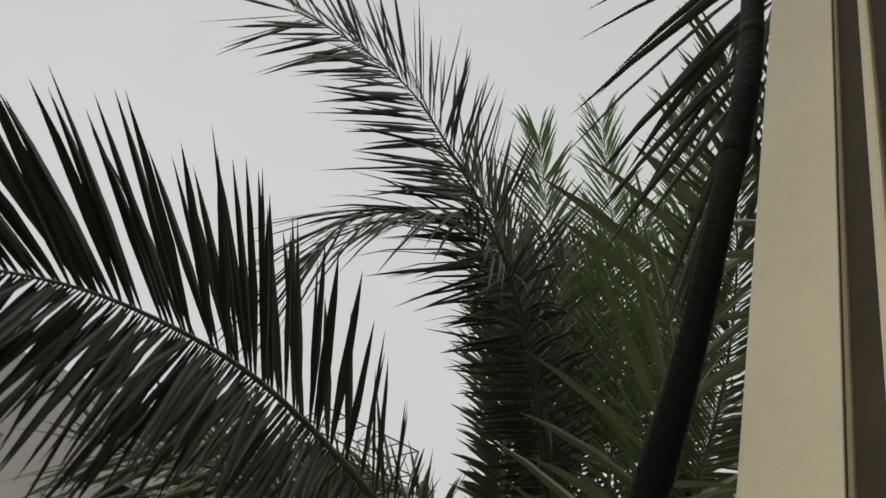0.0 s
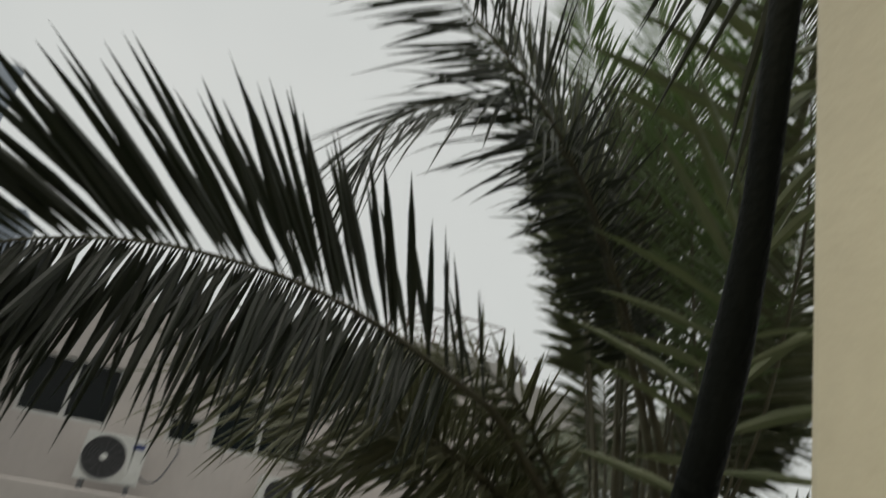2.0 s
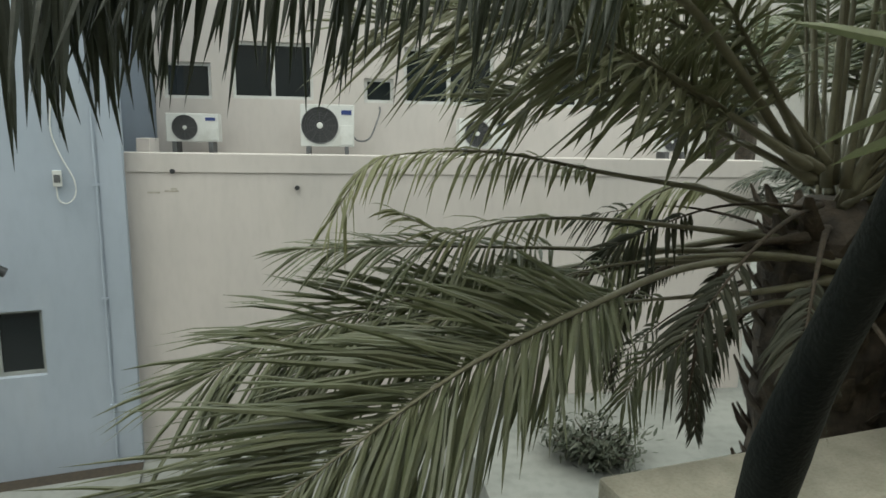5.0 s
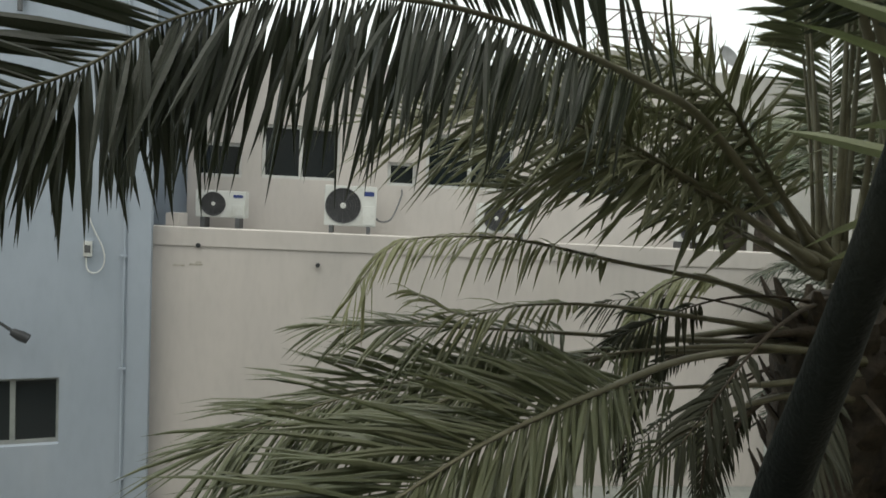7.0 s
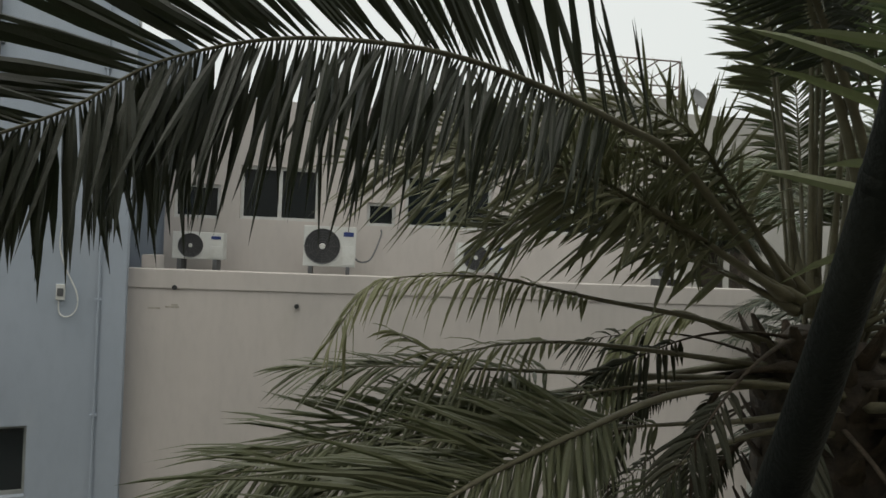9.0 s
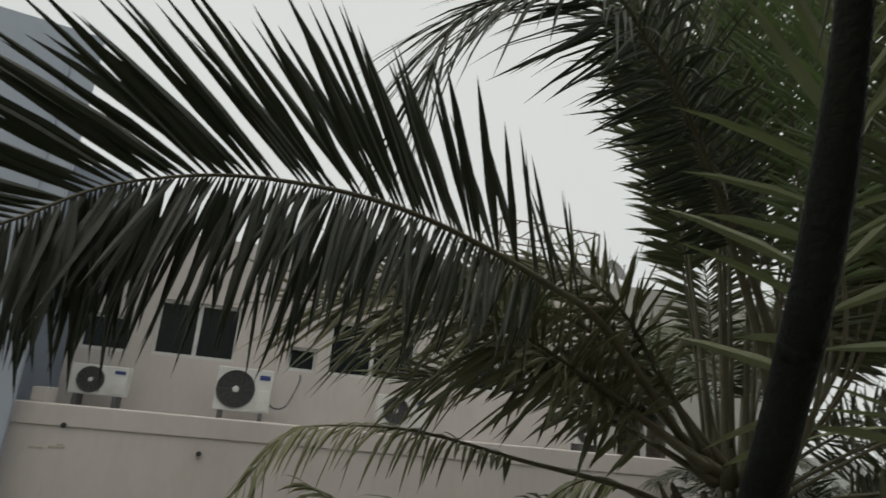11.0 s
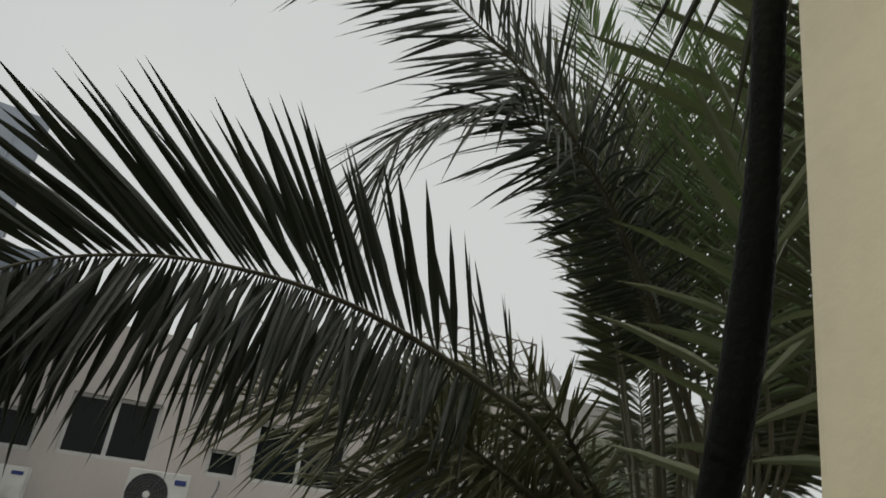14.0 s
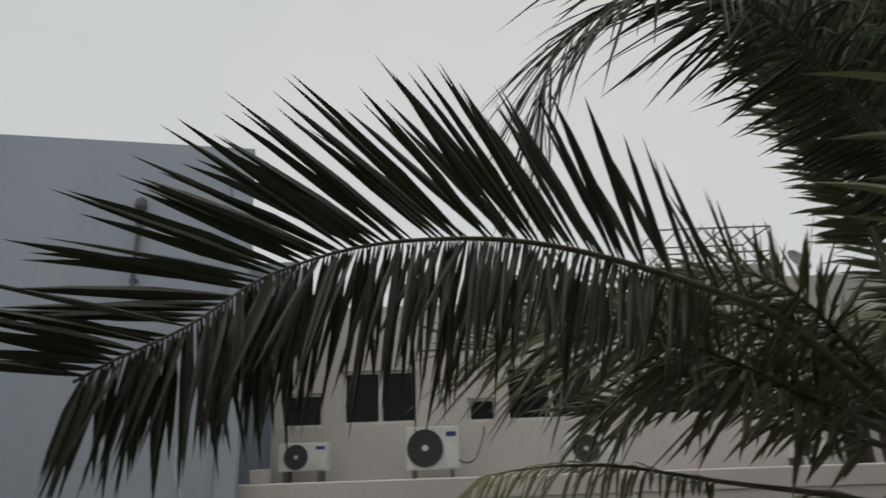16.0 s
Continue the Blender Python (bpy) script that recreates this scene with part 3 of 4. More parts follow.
# rachis lines from the crown to the tip
LINES = {
    "near_arch": [(1.75, 2.40, 4.58), (1.11, 2.01, 5.01), (0.70, 1.63, 5.07), (0.26, 1.30, 5.10), (-0.04, 1.07, 5.05), (-0.23, 0.95, 4.97), (-0.33, 0.86, 4.87), (-0.40, 0.81, 4.82), (-0.44, 0.79, 4.79)],
    "tall": [(1.98, 2.29, 4.95), (1.47, 2.04, 5.78), (1.03, 1.82, 6.14), (0.52, 1.69, 6.39), (0.27, 1.64, 6.43), (0.04, 1.63, 6.42), (-0.10, 1.65, 6.41)],
    "curl": [(2.02, 2.26, 4.96), (1.31, 1.93, 5.93), (0.88, 1.75, 6.07), (0.66, 1.68, 6.02), (0.50, 1.68, 5.94), (0.37, 1.69, 5.82), (0.33, 1.76, 5.70)],
    "big_low": [(1.82, 2.47, 4.23), (1.22, 2.25, 4.22), (0.80, 2.08, 4.13), (0.45, 1.94, 4.03), (0.22, 1.83, 3.94), (-0.10, 1.61, 3.82), (-0.35, 1.44, 3.73)],
    "big_low_two": [(1.81, 2.48, 4.22), (1.13, 2.41, 4.20), (0.68, 2.34, 4.14), (0.36, 2.24, 4.07), (0.06, 2.12, 3.97), (-0.19, 2.01, 3.86)],
    "mass_three": [(1.67, 2.27, 4.59), (1.22, 2.20, 4.82), (0.84, 2.14, 4.99), (0.52, 2.06, 5.10), (0.24, 2.05, 5.12)],
    "mass_four": [(1.75, 2.33, 4.54), (1.38, 2.40, 4.72), (1.03, 2.40, 4.83), (0.76, 2.39, 4.87), (0.51, 2.40, 4.80)],
    "mass_five": [(1.86, 2.63, 4.66), (1.46, 2.74, 5.02), (1.11, 2.75, 5.23), (0.75, 2.74, 5.32), (0.47, 2.81, 5.30)],
    "mass_six": [(1.73, 2.35, 4.63), (1.44, 2.29, 4.98), (1.26, 2.25, 5.17), (1.08, 2.26, 5.27), (0.90, 2.28, 5.24)],
    "stalk_one": [(1.95, 2.32, 4.21), (1.60, 2.34, 4.25), (1.23, 2.38, 4.23), (0.88, 2.36, 4.19), (0.60, 2.37, 4.10)],
    "stalk_two": [(1.93, 2.32, 4.16), (1.61, 2.36, 4.10), (1.29, 2.37, 4.08), (1.01, 2.38, 4.05), (0.79, 2.39, 3.96)],
    "stalk_three": [(1.91, 2.31, 4.07), (1.67, 2.37, 4.05), (1.39, 2.39, 3.95), (1.18, 2.40, 3.81), (1.09, 2.38, 3.66)],
    "low_curl": [(1.85, 2.53, 4.35), (1.48, 2.49, 4.47), (0.98, 2.41, 4.55), (0.57, 2.39, 4.62), (0.27, 2.34, 4.62), (0.09, 2.29, 4.58), (-0.04, 2.28, 4.39)],
    "big_low_three": [(1.70, 2.54, 4.30), (0.98, 2.58, 4.17), (0.48, 2.45, 4.12), (0.06, 2.28, 4.07), (-0.22, 2.06, 4.04), (-0.36, 1.88, 4.01)],
    "mid1": [(1.81, 2.49, 4.28), (1.35, 2.43, 4.34), (0.91, 2.42, 4.38), (0.61, 2.41, 4.37), (0.38, 2.39, 4.33), (0.19, 2.38, 4.41)],
    "mid2": [(1.76, 2.51, 4.23), (1.17, 2.51, 4.24), (0.71, 2.47, 4.26), (0.27, 2.35, 4.29), (-0.12, 2.26, 4.30)],
    "mid3": [(1.86, 2.59, 4.36), (1.69, 2.71, 4.41), (1.52, 2.82, 4.48), (1.34, 2.90, 4.38), (1.23, 2.92, 4.20)],
    "mass": [(1.76, 2.32, 4.58), (1.32, 2.26, 4.78), (0.95, 2.15, 4.92), (0.63, 2.04, 5.02), (0.35, 1.95, 5.03), (0.10, 1.88, 4.97)],
    "mass2": [(1.84, 2.39, 4.60), (1.50, 2.38, 4.92), (1.16, 2.31, 5.07), (0.90, 2.31, 5.14), (0.64, 2.29, 5.08), (0.43, 2.36, 4.93)],
    "up1": [(1.89, 2.48, 4.62), (1.86, 2.59, 5.15), (1.74, 2.54, 5.65), (1.66, 2.50, 6.12), (1.44, 2.41, 6.65)],
    "up2": [(1.98, 2.54, 4.67), (2.01, 2.59, 5.23), (1.98, 2.56, 5.82), (1.92, 2.49, 6.49), (1.90, 2.43, 6.95)],
    "up3": [(2.03, 2.24, 4.97), (1.90, 2.22, 5.52), (1.56, 2.18, 6.13), (1.19, 2.15, 6.49), (0.98, 2.12, 6.65)],
    "upA": [(2.15, 2.27, 4.99), (2.05, 2.45, 5.67), (1.80, 2.45, 6.51), (1.54, 2.40, 7.12), (1.36, 2.34, 7.43)],
    "upB": [(2.28, 2.28, 5.02), (2.30, 2.40, 5.91), (2.13, 2.36, 6.85), (1.89, 2.33, 7.56), (1.75, 2.28, 7.82)],
    "upC": [(2.33, 2.23, 5.04), (2.39, 2.15, 5.92), (2.25, 1.96, 6.78), (2.10, 1.85, 7.33), (1.87, 1.77, 7.69)],
    "upD": [(2.20, 2.07, 5.02), (2.13, 1.71, 5.76), (1.91, 1.43, 6.23), (1.57, 1.18, 6.62), (1.29, 1.01, 6.90)],
    "beside_pipe": [(1.86, 2.28, 4.45), (1.5, 1.72, 4.58), (1.2, 1.241, 4.776), (1.131, 1.123, 5.026), (1.037, 0.973, 5.255), (0.947, 0.835, 5.466), (0.882, 0.722, 5.639), (0.824, 0.593, 5.843)],
    "back1": [(1.98, 2.5, 4.4), (2.05, 2.10, 4.99), (1.96, 2.05, 5.49), (1.90, 2.02, 5.97), (1.80, 1.92, 6.43), (1.72, 1.79, 6.80)],
    "back2": [(1.98, 2.5, 4.4), (2.09, 2.05, 5.00), (2.04, 1.96, 5.52), (1.98, 1.85, 5.98), (1.87, 1.70, 6.40), (1.81, 1.56, 6.68)],
    "back3": [(1.98, 2.5, 4.4), (2.02, 2.13, 4.98), (1.95, 2.20, 5.50), (1.85, 2.19, 5.99), (1.76, 2.11, 6.34), (1.67, 1.97, 6.68)],
    "rightlow": [(2.02, 2.24, 4.18), (2.00, 1.99, 4.24), (1.96, 1.73, 4.23), (1.98, 1.52, 4.12), (2.01, 1.38, 3.93)],
    "hang1": [(1.80, 2.39, 4.31), (1.56, 2.42, 4.26), (1.42, 2.41, 4.08), (1.36, 2.36, 3.83), (1.33, 2.33, 3.58)],
    "hang2": [(1.83, 2.49, 4.29), (1.46, 2.59, 4.20), (1.23, 2.62, 4.07), (1.14, 2.61, 3.88), (1.12, 2.59, 3.65)],
    "hang3": [(1.93, 2.48, 4.05), (1.76, 2.58, 3.99), (1.59, 2.58, 3.82), (1.51, 2.55, 3.63), (1.47, 2.49, 3.45)],
    "topright": [(2.0, 2.42, 4.45), (2.1, 2.1, 5.4), (1.95, 1.5, 6.4), (1.2, 0.6, 6.9), (0.6, 0.2, 6.3), (0.42, 0.15, 5.88), (0.44, 0.21, 5.75), (0.44, 0.26, 5.61), (0.48, 0.33, 5.51), (0.52, 0.37, 5.39)],
}
CROWN = Vector((1.98, 2.5, 4.4))
for name in ("tall", "curl", "up3", "upA", "upB", "upC", "upD"):     # down to the heart of the crown
    LINES[name] = [(1.99, 2.44, 4.42)] + LINES[name]
palm = empty("date_palm", "large date palm with arching grey-green feather fronds", "palm tree")
CAM = (-0.1, -1.0, 0.1)
# near, tall and curl fronds take the leaflet colour with shade painted in
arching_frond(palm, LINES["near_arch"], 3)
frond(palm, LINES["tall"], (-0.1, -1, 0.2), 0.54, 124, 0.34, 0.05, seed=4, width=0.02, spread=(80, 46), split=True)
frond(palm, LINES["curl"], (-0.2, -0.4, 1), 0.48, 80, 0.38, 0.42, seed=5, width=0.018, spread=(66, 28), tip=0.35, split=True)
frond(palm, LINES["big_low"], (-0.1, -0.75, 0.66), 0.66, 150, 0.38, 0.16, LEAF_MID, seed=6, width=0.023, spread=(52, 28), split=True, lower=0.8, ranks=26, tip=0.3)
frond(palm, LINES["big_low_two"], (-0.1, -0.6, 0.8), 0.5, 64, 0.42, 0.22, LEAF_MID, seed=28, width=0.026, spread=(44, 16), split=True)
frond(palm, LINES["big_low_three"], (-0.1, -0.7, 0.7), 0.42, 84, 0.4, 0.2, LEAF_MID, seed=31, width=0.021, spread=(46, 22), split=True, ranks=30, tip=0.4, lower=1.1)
frond(palm, LINES["low_curl"], (0, -0.3, 1), 0.2, 44, 0.45, 0.6, LEAF_DRY, seed=7, width=0.02, spread=(66, 34), split=True)
frond(palm, LINES["mid1"], (0, -0.4, 1), 0.2, 30, 0.6, 0.5, LEAF_DRY, seed=8, width=0.02, split=True)
frond(palm, LINES["mid2"], (0, -0.5, 1), 0.3, 50, 0.5, 0.35, LEAF_MID, seed=9, width=0.02, split=True)
frond(palm, LINES["mid3"], (0, -0.4, 1), 0.25, 26, 0.4, 0.8, LEAF_DRY, seed=10, split=True)
# leaf mass in the lit copy, its colour offsetting self-shadowing
frond(palm, LINES["mass"], (0, -0.6, 0.8), 0.36, 92, 0.26, 0.12, LEAF_LIT, seed=11, width=0.023, ranks=80, wander=2, ragged=0.3, split=True)
frond(palm, LINES["mass2"], (0, -0.5, 0.9), 0.34, 76, 0.3, 0.14, LEAF_LIT, seed=12, width=0.023, ranks=80, wander=2, ragged=0.3, split=True)
# upright fronds: bright light painted into the paler green
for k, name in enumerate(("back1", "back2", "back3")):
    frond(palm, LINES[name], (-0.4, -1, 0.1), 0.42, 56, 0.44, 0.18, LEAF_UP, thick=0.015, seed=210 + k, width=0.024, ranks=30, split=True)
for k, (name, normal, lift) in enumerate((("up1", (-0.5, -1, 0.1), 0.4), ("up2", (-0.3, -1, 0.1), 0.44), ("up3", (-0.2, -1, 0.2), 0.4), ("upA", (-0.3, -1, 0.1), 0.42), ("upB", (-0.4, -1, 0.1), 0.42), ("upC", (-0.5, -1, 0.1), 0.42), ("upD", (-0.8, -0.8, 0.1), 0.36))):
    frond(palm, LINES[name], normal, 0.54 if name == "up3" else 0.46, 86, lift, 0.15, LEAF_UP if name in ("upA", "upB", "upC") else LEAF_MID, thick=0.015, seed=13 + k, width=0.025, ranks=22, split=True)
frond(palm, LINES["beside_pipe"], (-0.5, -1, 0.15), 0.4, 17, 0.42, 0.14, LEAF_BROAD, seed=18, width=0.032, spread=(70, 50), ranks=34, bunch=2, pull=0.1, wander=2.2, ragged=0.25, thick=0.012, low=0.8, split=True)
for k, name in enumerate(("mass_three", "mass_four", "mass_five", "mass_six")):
    frond(palm, LINES[name], (0.2 - 0.2 * k, -0.7, 0.6), 0.33, 62, 0.22, 0.1, LEAF_LIT, seed=170 + k, width=0.023, wander=2, spread=(74, 40), ranks=62, ragged=0.3, split=True)
for k, name in enumerate(("stalk_one", "stalk_two", "stalk_three")):
    frond(palm, LINES[name], (0, -0.5, 0.9), 0.18, 26, 0.6, 0.5, LEAF_MID, seed=180 + k, width=0.018, ranks=25, split=True)
frond(palm, LINES["rightlow"], (-0.5, -0.5, 1), 0.4, 40, 0.3, 0.5, seed=21, split=True)
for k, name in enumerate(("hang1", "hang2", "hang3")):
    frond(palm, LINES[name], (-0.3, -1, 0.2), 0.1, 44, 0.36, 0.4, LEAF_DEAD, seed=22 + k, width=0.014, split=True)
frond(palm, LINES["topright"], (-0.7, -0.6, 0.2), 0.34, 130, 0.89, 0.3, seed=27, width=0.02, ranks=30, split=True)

# the rest of the crown, away from the window
rnd = random.Random(11)
for k in range(22):
    a = radians(-35 + 105 * ((k * 0.618) % 1.0))
    el = radians(38 + 44 * ((k * 0.377) % 1.0))
    r = rnd.uniform(2.0, 2.7)
    out = Vector((math.cos(a), math.sin(a), 0))
    root = CROWN + out * 0.15 + Vector((0, 0, rnd.uniform(-0.1, 0.2)))
    pts = [root + out * (r * f * math.cos(el)) + Vector((0, 0, r * (f * math.sin(el) - 0.28 * f * f))) for f in (0, 0.25, 0.5, 0.75, 1.0)]
    # shade deep in the crown comes from the middle leaflet colour
    frond(palm, pts, (-0.4, -0.5, 0.6), 0.44, 62, 0.5, 0.25, LEAF_MID, thick=0.015, seed=60 + k, width=0.03, ranks=25)
for k in range(16):
    a = radians(-70 + 125 * ((k * 0.618) % 1.0))
    out = Vector((math.cos(a), math.sin(a), 0))
    root = CROWN + out * 0.2 + Vector((0, 0, -0.15 - 0.05 * (k % 5)))
    r = rnd.uniform(0.35, 0.7)
    pts = [root, root + out * r * 0.7 + Vector((0, 0, 0.05)), root + out * r + Vector((0, 0, -0.35)), root + out * r * 1.05 + Vector((0, 0, -rnd.uniform(0.8, 1.3)))]
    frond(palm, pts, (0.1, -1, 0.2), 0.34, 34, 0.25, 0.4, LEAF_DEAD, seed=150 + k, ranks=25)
# low outer leaves on the far side from the annex
for k in range(7):
    a, el = radians(-42 + 9 * k), radians(8 + 30 * ((k * 0.618) % 1.0))
    out = Vector((math.cos(a), math.sin(a), 0))
    r = rnd.uniform(1.7, 2.3)
    root = CROWN + out * 0.12 + Vector((0, 0, rnd.uniform(-0.15, 0.1)))
    pts = [root + out * (r * f * math.cos(el)) + Vector((0, 0, r * (f * math.sin(el) - 0.22 * f * f))) for f in (0, 0.25, 0.5, 0.75, 1.0)]
    frond(palm, pts, (-0.3, -0.7, 0.6), 0.42, 56, 0.26, 0.25, LEAF_MID, thick=0.016, seed=250 + k, width=0.024, ranks=30)
# young upright leaves in the heart of the crown, bare for their lower half
for k in range(9):
    a = radians(40 * k + 15)
    out = Vector((math.cos(a), math.sin(a), 0))
    root = CROWN + out * 0.1 + Vector((0, 0, 0.1))
    lean = rnd.uniform(0.18, 0.5)
    pts = [root + out * (lean * f * (0.6 + 0.9 * f)) + Vector((0, 0, 2.3 * f)) for f in (0, 0.3, 0.6, 1.0)]
    frond(palm, pts, (-0.3, -1, 0.1), 0.4, 50, 0.55, 0.15, LEAF_MID, thick=0.016, seed=230 + k, width=0.022, spread=(50, 24), ranks=28)
# bare old leaf stalks and short low fronds under the crown
for k in range(7):
    a = radians(95 + 190 * ((k * 0.618) % 1.0))
    el = radians(-25 + 55 * ((k * 0.41) % 1.0))
    r = rnd.uniform(0.8, 1.3)
    out = Vector((math.cos(a), math.sin(a), 0))
    root = CROWN + out * 0.12 + Vector((0, 0, rnd.uniform(-0.35, 0.05)))
    pts = [root + out * (r * f * math.cos(el)) + Vector((0, 0, r * (f * math.sin(el) - 0.35 * f * f))) for f in (0, 0.3, 0.6, 1.0)]
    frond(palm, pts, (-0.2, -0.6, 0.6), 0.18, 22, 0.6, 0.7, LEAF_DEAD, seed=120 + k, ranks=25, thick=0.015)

bm = bmesh.new()
add_tube(bm, [Vector((2.2 - 0.16 * (z / 4.4), 2.6 - 0.05 * (z / 4.4), z)) for z in np.linspace(0, 4.45, 30)], [0.26 + 0.02 * (i % 2) for i in range(29)] + [0.12], 16)
mesh("trunk", bm, TRUNK, palm)
rnd = random.Random(5)
for k in range(150):
    z = 2.6 + 1.75 * (k / 150)
    a = k * 2.399
    c = Vector((2.2 - 0.16 * (z / 4.4), 2.6 - 0.05 * (z / 4.4), z))
    out = Vector((math.cos(a), math.sin(a), 0))
    ln = rnd.uniform(0.1, 0.22)
    bm = bmesh.new()
    add_tube(bm, [c + out * 0.22, c + out * (0.24 + ln * 0.35) + Vector((0, 0, ln * 0.6)), c + out * (0.25 + ln * 0.5) + Vector((0, 0, ln))], [0.06, 0.04, 0.014], 6, 0.28, up=out)
    mesh("boot", bm, FIBRE if k % 3 else TRUNK, palm)

# ---- dark leaning pole outside the window, thick at the foot, slender at the top ----
pole = empty("leaning_pole", "dark green-black tapering pole leaning outside the window", "pole", (0.78, 0.98, 0))
POLE_LINE = [(0.78, 0.98, 0.0), (0.76, 0.97, 2.4), (0.72, 0.94, 3.7), (0.655, 0.907, 4.0), (0.596, 0.838, 4.2), (0.552, 0.735, 4.4), (0.509, 0.608, 4.6), (0.453, 0.468, 4.8), (0.417, 0.397, 4.9), (0.372, 0.326, 5.0), (0.325, 0.264, 5.09), (0.31, 0.235, 5.17), (0.318, 0.23, 5.3), (0.335, 0.24, 5.6)]
rel = [Vector(p) - Vector((0.78, 0.98, 0)) for p in POLE_LINE]
places, _ = spline(rel, 220)
rnd = random.Random(40)
taper = [float(np.interp(p.z, (3.6, 4.3, 4.45, 4.6, 4.7, 4.9, 5.0, 5.1, 5.6), (0.039, 0.036, 0.0275, 0.0228, 0.02, 0.0178, 0.0132, 0.0118, 0.0115))) * rnd.uniform(0.985, 1.015) for p in places]
bm = bmesh.new()
add_tube(bm, places, taper, 16)
mesh("stem", bm, PIPE, pole, smooth=True)
for i in (186, 203, 209):
    bm = bmesh.new()
    add_tube(bm, [places[i - 1].lerp(places[i], 0.4), places[i - 1].lerp(places[i], 0.7), places[i]], [taper[i] * 1.02, taper[i] * 1.06, taper[i] * 1.03], 16)
    mesh("node_ring", bm, PIPE, pole, smooth=True)

# ---- outdoor units on the annex roof ----
def outdoor_unit(w, h, at, label, foot=0.1):
    at = (at[0], at[1], at[2] + foot)
    u = empty("outdoor_unit", label, "air conditioner", at, "outdoor units on the annex roof")
    mesh("case", box((0, 0, 0.05), (w, 0.28, h), bevel=0.012), UNIT, u)
    for x in (0.08, w - 0.14):
        mesh("foot", box((x, -0.02, -foot), (x + 0.06, 0.3, 0.052)), GRILLE, u)
    c = Vector((w * 0.36, 0, (h + 0.05) / 2))
    r = (h - 0.05) * 0.43
    bm = bmesh.new()
    bmesh.ops.create_circle(bm, cap_ends=True, segments=32, radius=r, matrix=Matrix.Translation(c + Vector((0, -0.004, 0))) @ Matrix.Rotation(radians(90), 4, "X"))
    fan = mesh("fan_opening", bm, DARK, u)
    for q in np.linspace(0.28, 1.0, 6):
        bm = bmesh.new()
        pts = [c + Vector((math.cos(a) * r * q, -0.012, math.sin(a) * r * q)) for a in np.linspace(0, 2 * math.pi, 33)]
        add_tube(bm, pts, [0.003 if q < 1 else 0.008] * 33, 5)
        mesh("grille_ring", bm, GRILLE, u)
    bm = bmesh.new()
    for a in np.linspace(0, 2 * math.pi, 13)[:-1]:
        add_tube(bm, [c + Vector((0, -0.012, 0)), c + Vector((math.cos(a) * r, -0.012, math.sin(a) * r))], [0.003, 0.003], 4)
    mesh("grille_spokes", bm, GRILLE, u)
    bm = bmesh.new()
    add_tube(bm, [c + Vector((0, -0.022, 0)), c + Vector((0, -0.008, 0))], [r * 0.14, r * 0.18], 16)
    mesh("hub", bm, UNIT, u)
    mesh("service_cover", box((w * 0.74, -0.012, 0.08), (w - 0.02, 0.0, h * 0.55), bevel=0.004), UNIT, u)
    mesh("label_plate", box((w * 0.76, -0.006, h * 0.78), (w * 0.95, 0.0, h * 0.88)), LABEL, u, "small blue label")
    return u

outdoor_unit(0.72, 0.45, (-2.6, 9.95, 4.262), "white outdoor air conditioning unit with a round dark fan grille", 0.14)
outdoor_unit(0.78, 0.66, (-0.72, 9.95, 4.262), "larger white outdoor air conditioning unit with a blue label")
outdoor_unit(0.80, 0.5, (1.63, 9.95, 4.262), "white outdoor air conditioning unit with a brownish fan grille")
outdoor_unit(0.5, 0.36, (4.78, 9.75, 4.262), "white outdoor air conditioning unit near the roof end")

line_set = tagged(mesh("refrigerant_line", tube([(0.0, 10.2, 4.62), (0.12, 10.1, 4.5), (0.3, 10.2, 4.55), (0.45, 10.45, 4.9), (0.46, 10.585, 5.02)], 0.014, 7, 30), GRILLE), "dark insulated line from the larger unit to the wall", "pipe")

# ---- fittings on the white house ----
jb = empty("junction_box", "small grey junction box with a hanging cable loop", "electrical box", (-3.62, 8.78, 4.0))
jb.matrix_basis = pose(-3.62, 8.79, 4.0, 0, 0, 13)
mesh("box", box((-0.05, 0, -0.1), (0.05, 0.045, 0.1), bevel=0.006), UNIT, jb)
mesh("cover", box((-0.035, -0.008, -0.05), (0.035, -0.0005, 0.05), bevel=0.003), GRILLE, jb)
mesh("cable", tube([(0.0, 0.03, 0.95), (-0.03, 0.03, 0.6), (0.05, 0.02, 0.3), (0.18, 0.01, 0.0), (0.19, 0.0, -0.2), (0.1, 0.0, -0.31), (0.0, 0.01, -0.27), (-0.02, 0.02, -0.1)], 0.009, 6, 40), UNIT, jb)
wl_ob = empty("wall_lamp", "black gooseneck wall lamp with a pale glass shade", "lamp", (-4.85, 8.5, 3.0))
wl_ob.matrix_basis = pose(-4.9, 8.52, 3.0, 0, 0, 13)
mesh("arm", tube([(0, 0.03, 0.15), (0.12, -0.1, 0.2), (0.35, -0.18, 0.1), (0.6, -0.2, -0.08)], 0.02, 8, 24), DARK, wl_ob)
mesh("mount", box((-0.06, 0.0, 0.07), (0.06, 0.04, 0.23), bevel=0.01), DARK, wl_ob)
bm = bmesh.new()
add_tube(bm, [Vector((0.52, -0.2, -0.03)), Vector((0.62, -0.2, -0.09)), Vector((0.7, -0.2, -0.13))], [0.045, 0.065, 0.06], 14)
mesh("lamp_head", bm, DARK, wl_ob)

vent = empty("vent_pipe", "dark slim vent pipe with a round cap on brackets", "pipe", (-4.37, 8.6, 6.9))
mesh("tube", tube([(0, 0, 0), (0, 0, 0.6), (0.01, 0, 1.25)], 0.03, 8, 8), GRILLE, vent)
bm = bmesh.new()
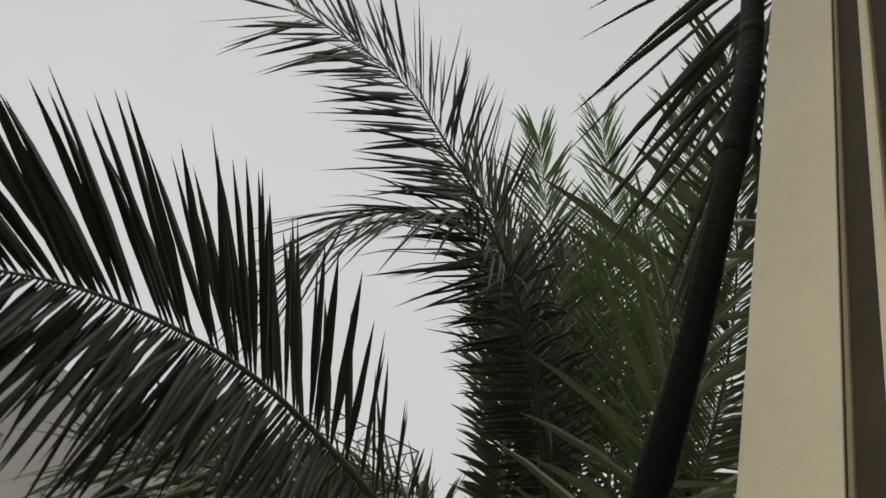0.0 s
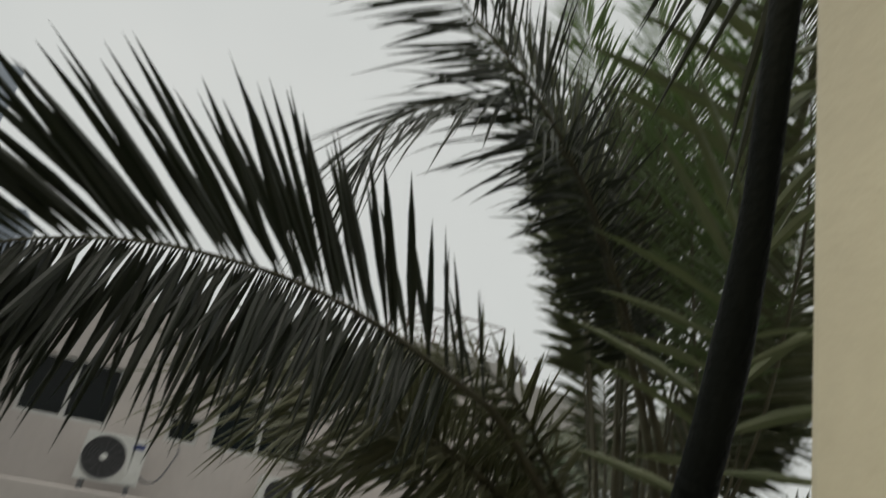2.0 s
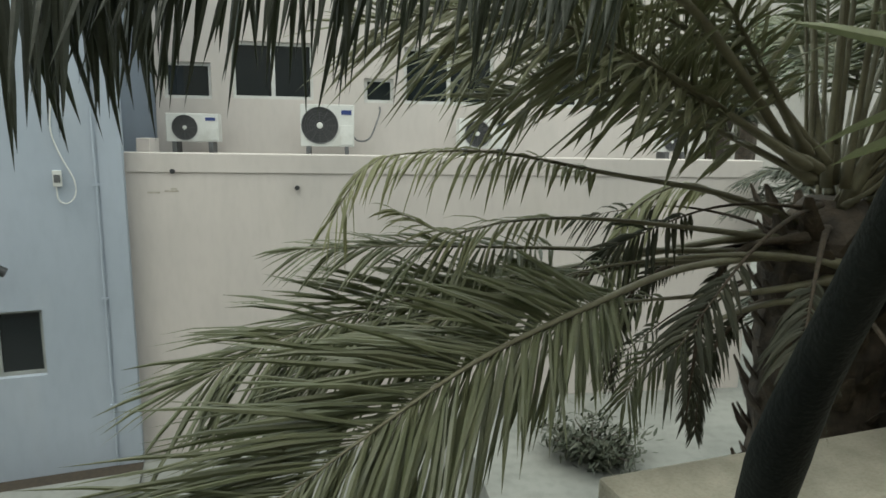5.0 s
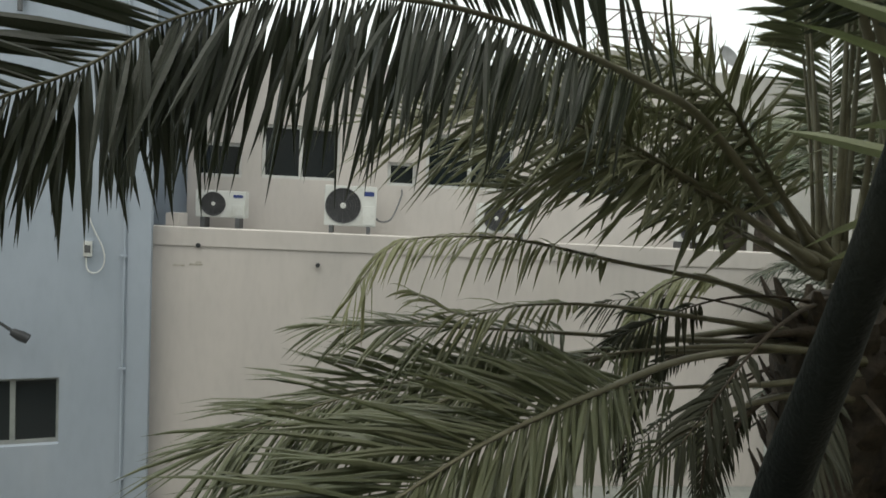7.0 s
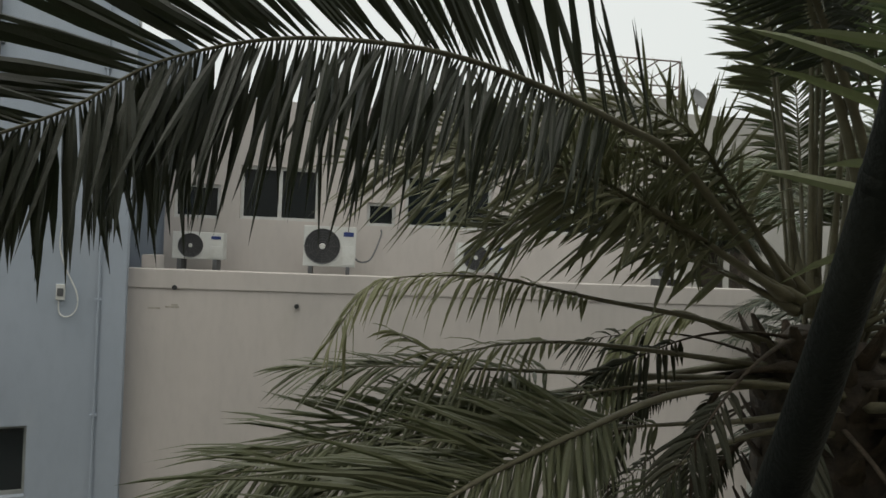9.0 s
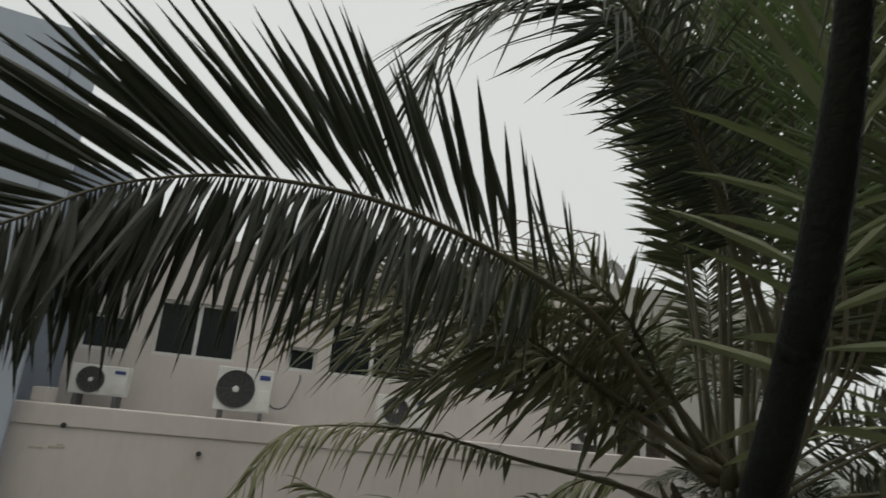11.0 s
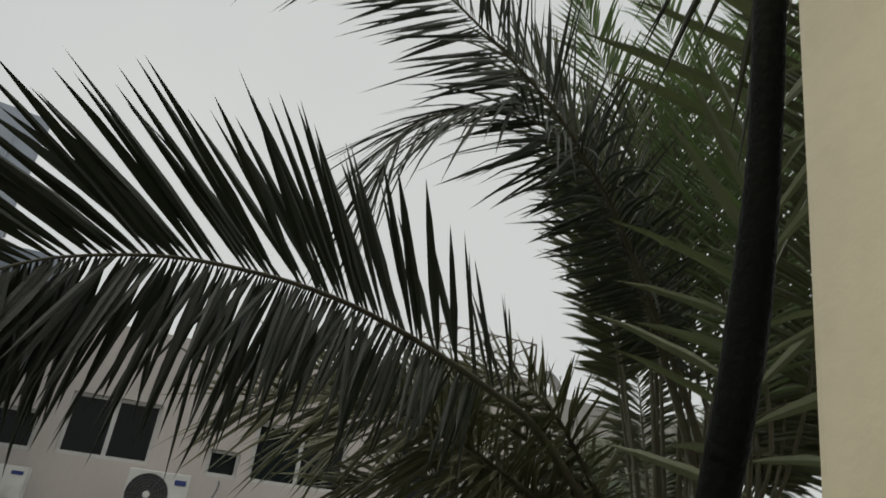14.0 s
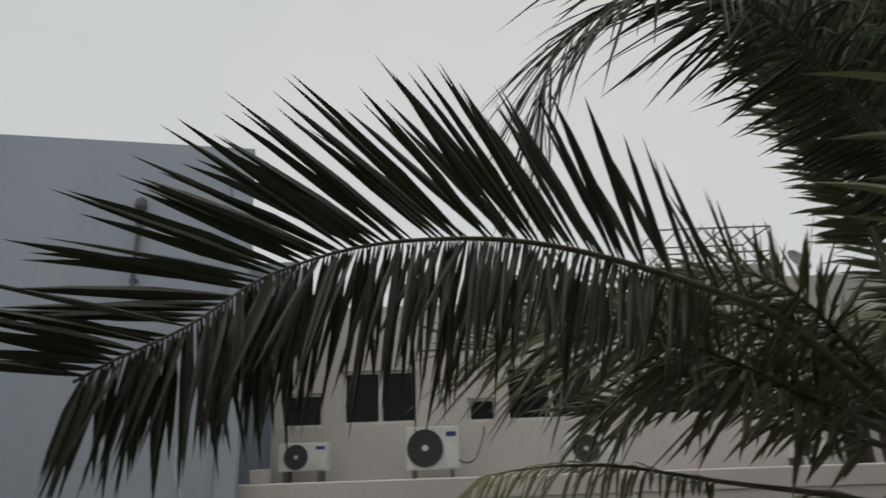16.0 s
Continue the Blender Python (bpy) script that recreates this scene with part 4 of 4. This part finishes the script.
add_tube(bm, [Vector((0, 0, z)) for z in (1.2, 1.26, 1.36, 1.4)], [0.05, 0.085, 0.075, 0.03], 12)
mesh("cap", bm, GRILLE, vent)
for z in (0.15, 1.0):
    mesh("bracket", box((-0.05, 0.0, z), (0.05, 0.12, z + 0.04)), GRILLE, vent)

# ---- palms and shrubs behind the annex ----
def small_palm(at, height, reach, count, mat, seed, label):
    rnd = random.Random(seed)
    p = empty("palm", label, "palm tree", at)
    bm = bmesh.new()
    add_tube(bm, [Vector((0, 0, z)) for z in np.linspace(0, height, 10)], [0.2 + 0.02 * (i % 2) for i in range(10)], 10)
    mesh("trunk", bm, TRUNK, p)
    for k in range(count):
        a, el = k * 2.4 + rnd.uniform(-0.3, 0.3), radians(rnd.uniform(5, 80))
        r = reach * rnd.uniform(0.8, 1.1)
        out = Vector((math.cos(a), math.sin(a), 0))
        top = Vector((0, 0, height))
        pts = [top, top + out * r * 0.35 * math.cos(el) + Vector((0, 0, r * 0.4 * math.sin(el))), top + out * r * 0.7 * math.cos(el * 0.9) + Vector((0, 0, r * 0.62 * math.sin(el))), top + out * r * 1.05 * math.cos(el * 0.75) + Vector((0, 0, r * 0.62 * math.sin(el) - r * 0.12))]
        frond(p, pts, (0.01, 0.02, 1), 0.4, 26, 0.2, 0.3, mat, seed=seed * 50 + k, width=0.035)
    return p

small_palm((8.6, 13.5, 0), 5.6, 1.9, 26, LEAF_PALE, 3, "young pale green date palm behind the annex")
small_palm((6.4, 10.9, 0), 5.05, 0.75, 34, LEAF_SHADED, 9, "small dark bushy palm behind the annex roof")
small_palm((4.95, 5.1, 0), 3.65, 1.35, 26, LEAF_SHADED, 5, "low dark palm behind the date palm trunk")
small_palm((3.7, 3.45, 0), 3.5, 1.15, 26, LEAF_SHADED, 8, "low dark palm beside the date palm trunk")
small_palm((6.9, 8.6, 0), 3.6, 1.7, 18, LEAF_SHADED, 4, "low dark palm at the annex corner")


def shrub(at, wide, high, seed, label):
    """A low bush: forking stems and many small leaves, thinner towards the outline."""
    rnd = random.Random(seed)
    b = empty("shrub", label, "shrub", at)
    verts, faces = [], []
    for k in range(14):
        a, r = k * 2.4, wide * rnd.uniform(0.25, 0.5)
        tip = Vector((math.cos(a) * r, math.sin(a) * r, high * rnd.uniform(0.5, 1.0)))
        mesh("stem", tube([(0, 0, 0), tip * 0.45 + Vector((0, 0, 0.08)), tip], lambda u: 0.014 - 0.009 * u, 5, 6), TRUNK, b)
        for q in range(90):
            c = tip * rnd.uniform(0.3, 1.05) + Vector((rnd.gauss(0, 0.1), rnd.gauss(0, 0.1), rnd.gauss(0, 0.06)))
            c.z = max(c.z, 0.03)
            way = Vector((rnd.gauss(0, 1), rnd.gauss(0, 1), rnd.gauss(0.3, 0.6))).normalized()
            leaflet(verts, faces, c, way, way.cross(Vector((0.3, 0.2, 1))).normalized(), rnd.uniform(0.08, 0.16), 0.04, 0.1)
    me = bpy.data.meshes.new("foliage")
    me.from_pydata(verts, [], faces)
    me.materials.append(LEAF_SHADED)
    ob = new("foliage", me)
    ob.parent = b
    ob["kind"] = "stuff"
    return b

shrub((2.93, 7.16, 0.72), 1.3, 0.42, 6, "low dark bush on the concrete yard")
